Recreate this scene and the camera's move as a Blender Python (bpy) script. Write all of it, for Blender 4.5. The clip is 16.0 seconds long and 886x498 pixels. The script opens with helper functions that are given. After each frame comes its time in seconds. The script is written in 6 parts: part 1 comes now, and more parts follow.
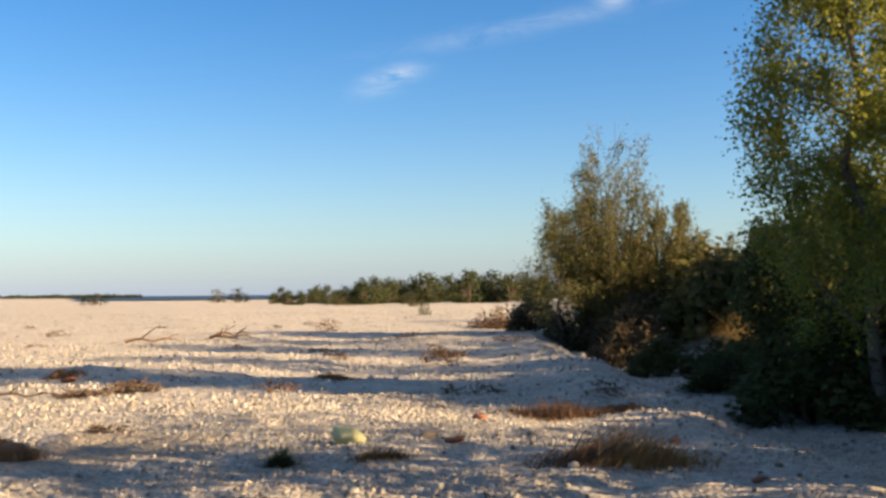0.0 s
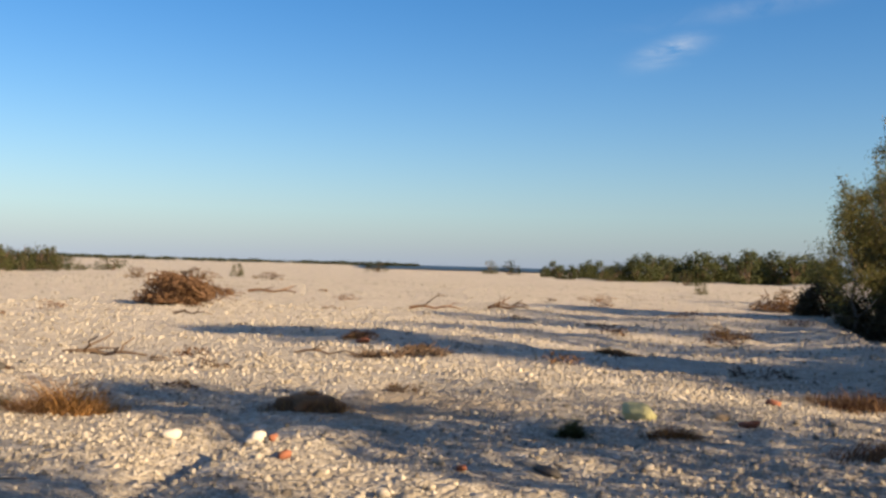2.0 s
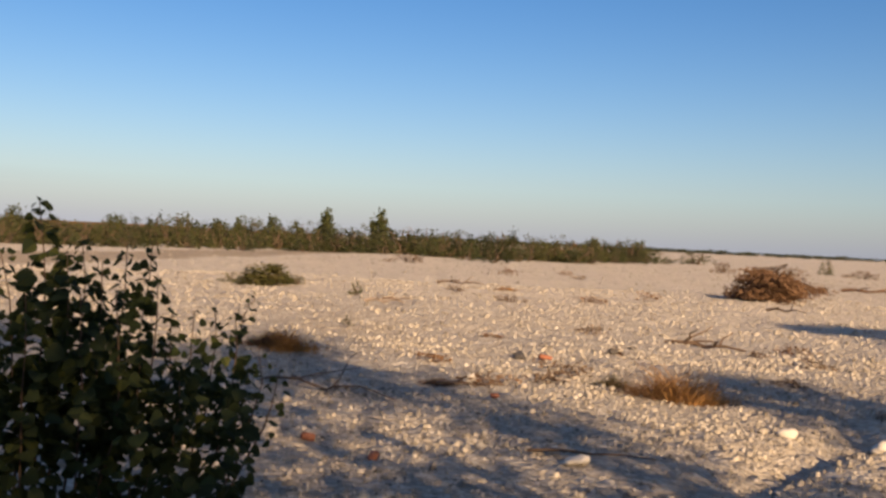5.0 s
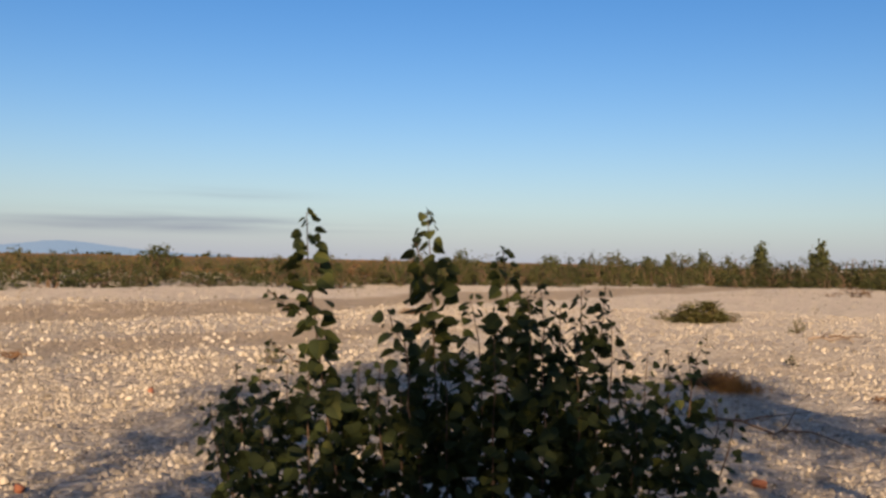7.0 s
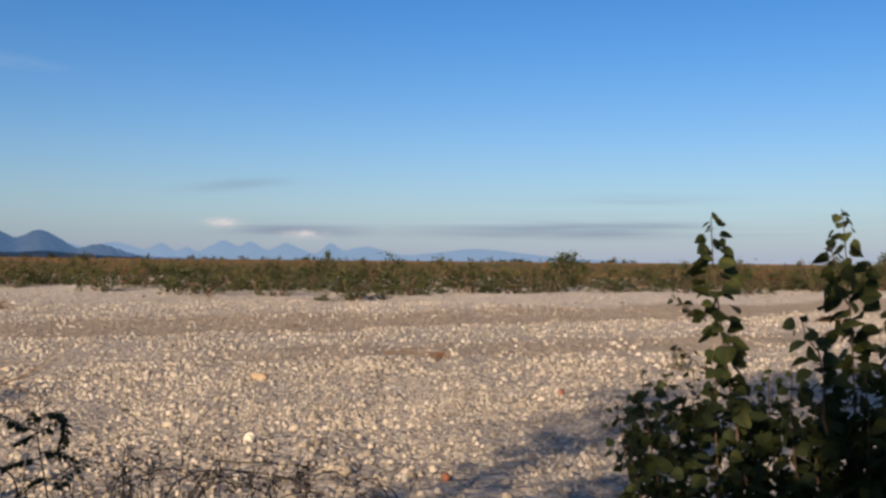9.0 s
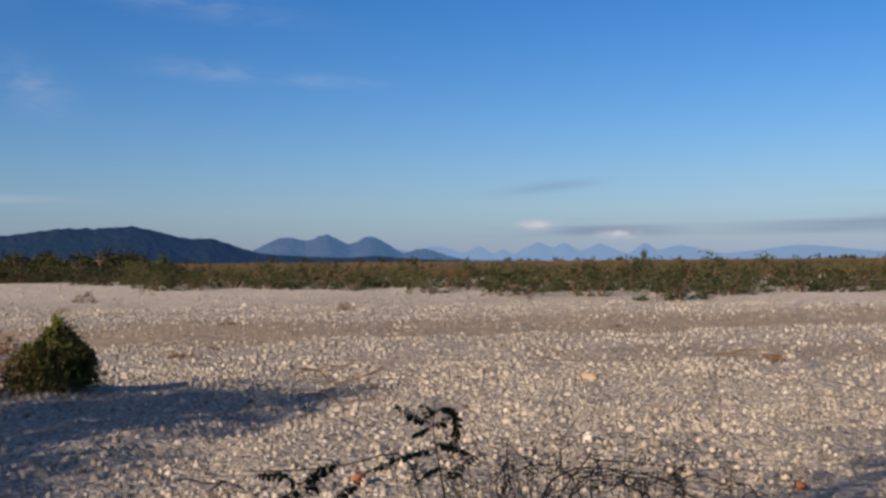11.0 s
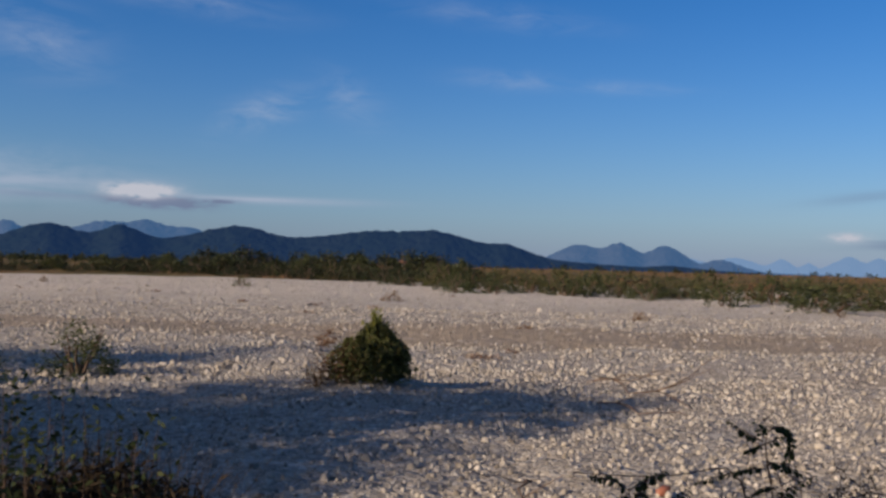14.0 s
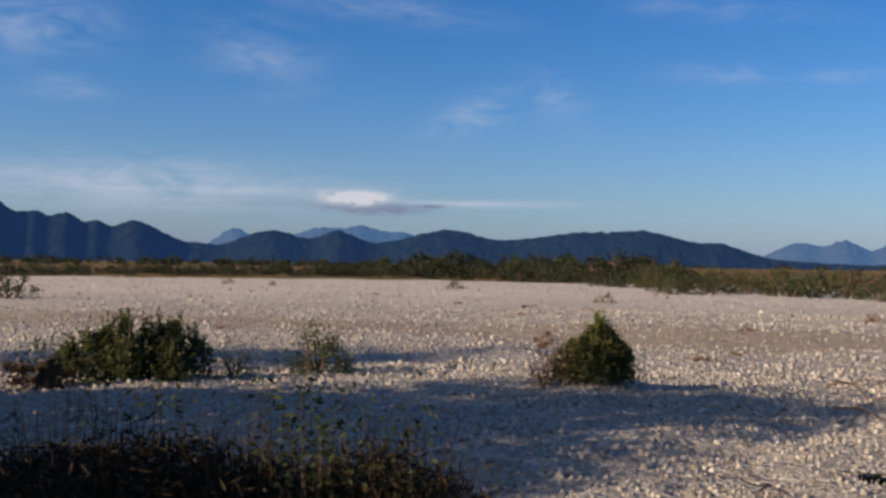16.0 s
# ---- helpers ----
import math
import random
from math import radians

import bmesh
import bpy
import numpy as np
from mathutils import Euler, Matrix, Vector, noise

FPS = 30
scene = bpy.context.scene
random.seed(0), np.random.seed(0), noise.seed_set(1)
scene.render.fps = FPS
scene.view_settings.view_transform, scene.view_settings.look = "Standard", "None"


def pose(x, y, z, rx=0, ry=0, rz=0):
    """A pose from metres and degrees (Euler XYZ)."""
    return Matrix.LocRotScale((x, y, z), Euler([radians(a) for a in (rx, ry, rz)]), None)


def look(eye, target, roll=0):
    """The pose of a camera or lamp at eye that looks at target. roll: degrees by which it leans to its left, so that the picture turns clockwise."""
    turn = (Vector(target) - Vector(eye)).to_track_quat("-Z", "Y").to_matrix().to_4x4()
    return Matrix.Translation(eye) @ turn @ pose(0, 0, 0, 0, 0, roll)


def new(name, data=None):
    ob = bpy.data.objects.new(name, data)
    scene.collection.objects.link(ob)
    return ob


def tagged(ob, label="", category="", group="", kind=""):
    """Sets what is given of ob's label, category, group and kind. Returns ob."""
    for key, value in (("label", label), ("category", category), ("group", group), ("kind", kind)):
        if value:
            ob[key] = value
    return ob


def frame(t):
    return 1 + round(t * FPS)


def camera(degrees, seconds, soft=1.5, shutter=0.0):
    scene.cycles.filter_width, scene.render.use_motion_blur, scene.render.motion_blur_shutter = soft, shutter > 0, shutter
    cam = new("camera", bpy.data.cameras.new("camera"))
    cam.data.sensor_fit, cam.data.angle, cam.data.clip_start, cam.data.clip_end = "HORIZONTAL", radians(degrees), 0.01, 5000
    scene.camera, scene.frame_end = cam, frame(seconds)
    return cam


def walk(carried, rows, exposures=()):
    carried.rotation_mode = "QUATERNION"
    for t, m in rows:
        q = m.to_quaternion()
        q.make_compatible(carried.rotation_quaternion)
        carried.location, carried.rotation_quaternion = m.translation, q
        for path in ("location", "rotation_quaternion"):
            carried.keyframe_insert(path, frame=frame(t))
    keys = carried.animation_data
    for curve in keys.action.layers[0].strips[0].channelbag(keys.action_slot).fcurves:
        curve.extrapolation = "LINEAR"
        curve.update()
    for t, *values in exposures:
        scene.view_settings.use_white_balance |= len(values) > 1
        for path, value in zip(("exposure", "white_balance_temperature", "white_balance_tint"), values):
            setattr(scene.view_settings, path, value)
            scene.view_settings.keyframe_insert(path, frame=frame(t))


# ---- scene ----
cam = camera(47.84, 16.0, soft=2.9)
PATH = [
    (0.0, pose(0.477, 0.286, 1.610, 92.53, 0.54, 0.00)),
    (0.5, pose(0.407, 0.294, 1.599, 92.25, 0.11, 2.49)),
    (1.0, pose(0.348, 0.285, 1.602, 91.95, -0.79, 6.51)),
    (1.5, pose(0.291, 0.278, 1.597, 91.84, -1.37, 10.64)),
    (2.0, pose(0.240, 0.274, 1.587, 90.96, -1.60, 15.40)),
    (2.5, pose(0.188, 0.247, 1.590, 90.89, -2.06, 19.98)),
    (3.0, pose(0.143, 0.209, 1.591, 90.70, -1.83, 25.66)),
    (3.2, pose(0.131, 0.197, 1.590, 90.91, -2.07, 27.61)),
    (5.3, pose(-0.033, 0.055, 1.578, 89.55, -2.47, 53.15)),
    (5.5, pose(-0.046, 0.040, 1.584, 89.79, -2.30, 56.85)),
    (6.0, pose(-0.061, 0.017, 1.585, 90.05, -2.27, 61.58)),
    (6.5, pose(-0.068, 0.003, 1.589, 89.93, -2.11, 64.89)),
    (7.0, pose(-0.049, 0.000, 1.597, 90.75, -1.16, 72.15)),
    (7.5, pose(-0.023, 0.002, 1.596, 90.46, -2.32, 79.66)),
    (8.0, pose(-0.000, -0.000, 1.601, 90.42, -0.13, 86.86)),
    (8.5, pose(0.006, -0.010, 1.599, 90.46, -0.57, 91.11)),
    (9.0, pose(0.011, -0.003, 1.598, 90.74, -0.54, 95.09)),
    (9.5, pose(0.017, 0.000, 1.597, 90.21, -1.30, 98.65)),
    (10.0, pose(0.071, -0.045, 1.601, 91.15, -0.42, 102.61)),
    (10.2, pose(0.065, -0.092, 1.601, 90.96, 0.15, 105.20)),
    (12.3, pose(0.108, -0.206, 1.597, 90.84, -1.11, 119.42)),
    (12.5, pose(0.103, -0.211, 1.597, 90.67, -1.04, 120.38)),
    (13.0, pose(0.122, -0.221, 1.598, 90.83, -1.03, 123.00)),
    (13.5, pose(0.207, -0.221, 1.609, 90.81, -1.41, 126.54)),
    (14.0, pose(0.254, -0.224, 1.613, 91.05, -1.44, 129.59)),
    (14.5, pose(0.307, -0.212, 1.616, 91.00, -1.52, 132.93)),
    (15.0, pose(0.343, -0.188, 1.612, 91.11, -1.59, 136.07)),
    (15.5, pose(0.413, -0.153, 1.620, 90.64, -1.20, 139.61)),
    (16.0, pose(0.510, -0.214, 1.609, 90.94, -0.81, 141.50)),
]
EXPOSURES = [(0.0, 1.51, 6950, 5), (1.5, 1.29, 6750, 4), (3.2, 0.89, 6500, 8), (5.5, 0.84, 7300, 14), (7.0, 0.81, 6950, 12), (9.0, 0.66, 6150, 10), (12.5, 0.41, 5600, 10), (14.5, 0.35, 5520, 10), (16.0, 0.61, 5680, 10)]
walk(cam, PATH, EXPOSURES)

# ---- light ----
SUN_YAW, SUN_EL = 252.0, 22.0
SUN_DIR = Vector((-math.sin(radians(SUN_YAW)) * math.cos(radians(SUN_EL)),
                  math.cos(radians(SUN_YAW)) * math.cos(radians(SUN_EL)), math.sin(radians(SUN_EL))))
sun_data = bpy.data.lights.new("sun", "SUN")
sun_data.energy, sun_data.angle, sun_data.color = 5.0, radians(0.6), (1.0, 0.735, 0.475)
sun = new("sun", sun_data)
sun.matrix_world = look(SUN_DIR * 100, (0, 0, 0))

world = bpy.data.worlds.new("evening_sky")
scene.world = world
world.use_nodes = True
wn, wl = world.node_tree.nodes, world.node_tree.links
wn.clear()
w_out = wn.new("ShaderNodeOutputWorld")
w_bg = wn.new("ShaderNodeBackground")
w_sky = wn.new("ShaderNodeTexSky")
w_sky.sky_type = "NISHITA"
w_sky.sun_disc = False
w_sky.sun_elevation = radians(SUN_EL)
w_sky.sun_rotation = math.atan2(SUN_DIR.x, SUN_DIR.y)
w_sky.air_density, w_sky.dust_density, w_sky.ozone_density = 1.0, 0.6, 4.0
w_bg.inputs["Strength"].default_value = 0.057
wl.new(w_bg.outputs[0], w_out.inputs[0])


def wmath(op, a, b=None, c=None):
    n = wn.new("ShaderNodeMath")
    n.operation = op
    for i, v in enumerate((a, b, c)):
        if v is None:
            continue
        if isinstance(v, (int, float)):
            n.inputs[i].default_value = v
        else:
            wl.new(v, n.inputs[i])
    return n.outputs[0]


w_tc = wn.new("ShaderNodeTexCoord")
w_sep = wn.new("ShaderNodeSeparateXYZ")
wl.new(w_tc.outputs["Generated"], w_sep.inputs[0])
w_yaw = wmath("MULTIPLY", wmath("ARCTAN2", wmath("MULTIPLY", w_sep.outputs[0], -1.0), w_sep.outputs[1]), 57.2958)
w_el = wmath("MULTIPLY", wmath("ARCSINE", w_sep.outputs[2]), 57.2958)
w_vec = wn.new("ShaderNodeCombineXYZ")
wl.new(wmath("MULTIPLY", w_yaw, 0.22), w_vec.inputs[0])
wl.new(wmath("MULTIPLY", w_el, 0.75), w_vec.inputs[1])
w_noise = wn.new("ShaderNodeTexNoise")
w_noise.inputs["Scale"].default_value = 1.0
w_noise.inputs["Detail"].default_value = 7.0
w_noise.inputs["Roughness"].default_value = 0.62
w_noise.inputs["Distortion"].default_value = 0.6
wl.new(w_vec.outputs[0], w_noise.inputs["Vector"])
w_fluff = wmath("MULTIPLY_ADD", w_noise.outputs["Fac"], 3.2, -1.15)


def sky_noise(per_yaw, per_el, gain, shift, rough):
    v = wn.new("ShaderNodeCombineXYZ")
    wl.new(wmath("MULTIPLY", w_yaw, per_yaw), v.inputs[0])
    wl.new(wmath("MULTIPLY", w_el, per_el), v.inputs[1])
    n = wn.new("ShaderNodeTexNoise")
    n.inputs["Scale"].default_value, n.inputs["Detail"].default_value, n.inputs["Roughness"].default_value = 1.0, 7.0, rough
    n.inputs["Distortion"].default_value = 0.3
    wl.new(v.outputs[0], n.inputs["Vector"])
    return wmath("MULTIPLY_ADD", n.outputs["Fac"], gain, shift)


w_streak = sky_noise(0.07, 1.5, 3.6, -1.2, 0.5)
w_puff = sky_noise(1.0, 2.2, 4.5, -1.35, 0.6)


def cloud(yaw, el, wide, tall, slant, amount, texture):
    """A soft cloud round one direction, broken up by the noise; returns its cover, 0 to 1."""
    dx = wmath("SUBTRACT", w_yaw, yaw)
    dy = wmath("SUBTRACT", wmath("SUBTRACT", w_el, el), wmath("MULTIPLY", dx, slant))
    a = wmath("POWER", wmath("ABSOLUTE", wmath("DIVIDE", dx, wide)), 2.0)
    b = wmath("POWER", wmath("ABSOLUTE", wmath("DIVIDE", dy, tall)), 2.0)
    g = wmath("EXPONENT", wmath("MULTIPLY", wmath("ADD", a, b), -1.0))
    n = wn.new("ShaderNodeMath")
    n.operation, n.use_clamp = "MULTIPLY", True
    wl.new(wmath("MULTIPLY", g, amount), n.inputs[0])
    wl.new(texture, n.inputs[1])
    return n.outputs[0]


def cover(rows, texture):
    total = None
    for row in rows:
        c = cloud(*row, texture)
        total = c if total is None else wmath("MAXIMUM", total, c)
    return total


def veil(colour, fac, before):
    n = wn.new("ShaderNodeMix")
    n.data_type = "RGBA"
    n.inputs["B"].default_value = (*colour, 1)
    wl.new(fac, n.inputs["Factor"])
    wl.new(before, n.inputs["A"])
    return n.outputs["Result"]


# cirrus wisps, low grey-lavender bands, and one small heap cloud over the hills
cirrus = cover([(3.0, 12.2, 1.5, 0.55, -0.28, 0.75), (-5.0, 15.0, 7.0, 0.5, -0.16, 0.22), (-10.5, 16.4, 1.5, 0.6, -0.3, 0.5),
                (139.8, 8.6, 2.2, 0.9, -0.35, 0.6), (135.2, 9.4, 1.8, 1.1, 0.3, 0.32), (126.2, 10.7, 2.6, 0.5, 0.05, 0.36),
                (119.6, 10.3, 3.0, 0.35, 0.06, 0.28), (152.0, 11.5, 3.0, 1.8, 0.2, 0.3), (162.5, 9.3, 2.0, 0.6, 0.0, 0.4),
                (164.0, 12.3, 3.5, 1.4, -0.1, 0.5), (146.0, 14.5, 6.0, 0.7, 0.1, 0.35), (127.0, 14.2, 5.0, 0.6, 0.1, 0.28),
                (158.0, 4.3, 8.0, 1.2, 0.0, 0.8)], w_fluff)
bands = cover([(86.5, 1.95, 9.5, 0.55, -0.02, 0.75), (104.0, 1.75, 4.5, 0.45, 0.0, 0.7), (107.0, 4.2, 2.6, 0.3, -0.1, 0.35),
               (85.0, 3.6, 4.5, 0.3, 0.0, 0.25), (151.5, 3.4, 3.5, 0.2, 0.0, 0.5)], w_streak)
pale = cover([(140.5, 3.55, 5.5, 0.22, 0.0, 0.7), (156.0, 3.9, 9.0, 0.9, 0.0, 0.55)], w_streak)
shade = cover([(145.6, 3.22, 2.3, 0.30, 0.03, 2.2), (142.6, 3.35, 1.2, 0.12, 0.0, 1.2)], w_puff)
heaps = cover([(146.6, 3.80, 1.5, 0.34, 0.0, 2.6), (107.6, 2.1, 0.9, 0.25, 0.0, 0.9), (103.0, 1.5, 1.1, 0.22, 0.0, 0.8)], w_puff)
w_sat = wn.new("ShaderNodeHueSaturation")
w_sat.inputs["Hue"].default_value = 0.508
# sky greyed overhead, out of view, to make the fill light less blue
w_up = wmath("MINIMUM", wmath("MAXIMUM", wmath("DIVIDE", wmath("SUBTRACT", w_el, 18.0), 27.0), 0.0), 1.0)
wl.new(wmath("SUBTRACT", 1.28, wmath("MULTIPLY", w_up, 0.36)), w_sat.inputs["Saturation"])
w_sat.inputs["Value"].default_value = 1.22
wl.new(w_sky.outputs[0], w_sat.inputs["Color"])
# pale haze low over the horizon, brightest straight across from the sun
w_haze = wmath("MULTIPLY", wmath("EXPONENT", wmath("DIVIDE", wmath("ABSOLUTE", w_el), -4.2)), 0.88)
w_anti = wmath("COSINE", wmath("MULTIPLY", wmath("SUBTRACT", w_yaw, SUN_YAW - 180.0), 0.0174533))
w_dim = wn.new("ShaderNodeRGB")
w_dim.outputs[0].default_value = (2.55, 3.0, 4.15, 1)
w_hazy = veil((4.5, 4.9, 6.1), wmath("MULTIPLY", w_anti, w_anti), w_dim.outputs[0])
w_mix = wn.new("ShaderNodeMix")
w_mix.data_type = "RGBA"
wl.new(w_haze, w_mix.inputs["Factor"])
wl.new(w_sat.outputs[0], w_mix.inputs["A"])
wl.new(w_hazy, w_mix.inputs["B"])
w_col = w_mix.outputs["Result"]
w_col = veil((6.6, 6.6, 7.0), cirrus, w_col)
w_col = veil((6.0, 6.0, 6.4), pale, w_col)
w_col = veil((2.5, 2.9, 3.9), bands, w_col)
w_col = veil((2.6, 2.9, 3.7), shade, w_col)
w_col = veil((7.6, 7.0, 6.7), heaps, w_col)
wl.new(w_col, w_bg.inputs["Color"])

# ---- materials ----


class Nodes:
    """Short hand for building one node material."""

    def __init__(self, name):
        self.m = bpy.data.materials.new(name)
        self.m.use_nodes = True
        self.n, self.l = self.m.node_tree.nodes, self.m.node_tree.links
        self.bsdf = self.n["Principled BSDF"]
        self.out = self.n["Material Output"]

    def put(self, sock, v):
        if hasattr(v, "is_output"):
            self.l.new(v, sock)
        elif isinstance(v, tuple) and len(v) == 3 and sock.type == "RGBA":
            sock.default_value = (*v, 1)
        else:
            sock.default_value = v

    def math(self, op, a, b=0.0, c=0.0, clamp=False):
        n = self.n.new("ShaderNodeMath")
        n.operation, n.use_clamp = op, clamp
        for i, v in enumerate((a, b, c)):
            self.put(n.inputs[i], v)
        return n.outputs[0]

    def pos(self):
        return self.n.new("ShaderNodeNewGeometry").outputs["Position"]

    def coord(self):
        return self.n.new("ShaderNodeTexCoord").outputs["Object"]

    def noise(self, vec, scale, detail=4.0, rough=0.55, dist=0.0):
        n = self.n.new("ShaderNodeTexNoise")
        self.put(n.inputs["Vector"], vec)
        n.inputs["Scale"].default_value, n.inputs["Detail"].default_value = scale, detail
        n.inputs["Roughness"].default_value, n.inputs["Distortion"].default_value = rough, dist
        return n.outputs["Fac"]

    def voronoi(self, vec, scale, out="Color", feature="F1"):
        n = self.n.new("ShaderNodeTexVoronoi")
        n.feature = feature
        self.put(n.inputs["Vector"], vec)
        n.inputs["Scale"].default_value = scale
        return n.outputs[out]

    def ramp(self, fac, *stops):
        n = self.n.new("ShaderNodeValToRGB")
        el = n.color_ramp.elements
        while len(el) < len(stops):
            el.new(0.5)
        for e, (p, c) in zip(el, stops):
            e.position, e.color = p, (*c, 1)
        self.put(n.inputs[0], fac)
        return n.outputs[0]

    def mix(self, fac, a, b):
        n = self.n.new("ShaderNodeMix")
        n.data_type = "RGBA"
        self.put(n.inputs["Factor"], fac)
        self.put(n.inputs["A"], a)
        self.put(n.inputs["B"], b)
        return n.outputs["Result"]

    def grey(self, col):
        n = self.n.new("ShaderNodeRGBToBW")
        self.put(n.inputs[0], col)
        return n.outputs[0]

    def chan(self, col):
        n = self.n.new("ShaderNodeSeparateColor")
        self.put(n.inputs[0], col)
        return n.outputs[0]

    def bump(self, height, strength, distance):
        n = self.n.new("ShaderNodeBump")
        self.put(n.inputs["Height"], height)
        n.inputs["Strength"].default_value, n.inputs["Distance"].default_value = strength, distance
        self.put(self.bsdf.inputs["Normal"], n.outputs[0])

    def island(self):
        return self.n.new("ShaderNodeNewGeometry").outputs["Random Per Island"]

    def random(self):
        return self.n.new("ShaderNodeObjectInfo").outputs["Random"]

    def done(self, col, rough=0.9, spec=0.25):
        self.put(self.bsdf.inputs["Base Color"], col)
        self.put(self.bsdf.inputs["Roughness"], rough)
        self.put(self.bsdf.inputs["Specular IOR Level"], spec)
        return self.m


STONE_STOPS = ((0.0, (0.10, 0.088, 0.070)), (0.10, (0.20, 0.178, 0.143)), (0.28, (0.325, 0.291, 0.234)), (0.55, (0.415, 0.372, 0.302)),
               (0.78, (0.465, 0.419, 0.344)), (0.92, (0.51, 0.462, 0.385)), (1.0, (0.58, 0.53, 0.45)))


def sand_mask(k, p):
    """Where sand covers the stones: two bands along the old channels and loose patches."""
    s = k.n.new("ShaderNodeSeparateXYZ")
    k.put(s.inputs[0], p)
    wob = k.math("MULTIPLY_ADD", k.noise(p, 0.11, 3.0), 5.0, -2.5)
    across = k.math("ADD", k.math("MULTIPLY", s.outputs[0], 0.784), k.math("MULTIPLY", s.outputs[1], 0.62))
    d = k.math("ABSOLUTE", k.math("ADD", k.math("ADD", across, wob), 25.0))
    band = k.math("MULTIPLY", k.math("SUBTRACT", 1.0, k.math("DIVIDE", d, 3.9)), 3.0, clamp=True)
    wob2 = k.math("MULTIPLY_ADD", k.noise(p, 0.3, 3.0), 2.4, -1.2)
    across2 = k.math("ADD", k.math("MULTIPLY", s.outputs[0], 0.88), k.math("MULTIPLY", s.outputs[1], 0.47))
    d2 = k.math("ABSOLUTE", k.math("ADD", k.math("ADD", across2, wob2), 16.6))
    ends = k.math("SUBTRACT", 1.0, k.math("DIVIDE", k.math("ABSOLUTE", k.math("SUBTRACT", s.outputs[1], 1.5)), 8.0), clamp=True)
    band2 = k.math("MULTIPLY", k.math("MULTIPLY", k.math("SUBTRACT", 1.0, k.math("DIVIDE", d2, 1.6)), 3.0, clamp=True), k.math("MULTIPLY", ends, 3.0, clamp=True))
    patch = k.math("MULTIPLY_ADD", k.noise(p, 0.16, 4.0, 0.6), 5.0, -2.9, clamp=True)
    hx = k.math("POWER", k.math("DIVIDE", k.math("ADD", s.outputs[0], 2.9), 1.1), 2.0)
    hy = k.math("POWER", k.math("DIVIDE", k.math("SUBTRACT", s.outputs[1], 10.7), 1.3), 2.0)
    hollow = k.math("SUBTRACT", 1.4, k.math("ADD", k.math("ADD", hx, hy), wob2), clamp=True)
    patch = k.math("MAXIMUM", patch, k.math("MULTIPLY", hollow, 1.4))
    return k.math("MAXIMUM", k.math("MAXIMUM", k.math("MULTIPLY", band, 0.95), k.math("MULTIPLY", band2, 0.8)), k.math("MULTIPLY", patch, 0.6))


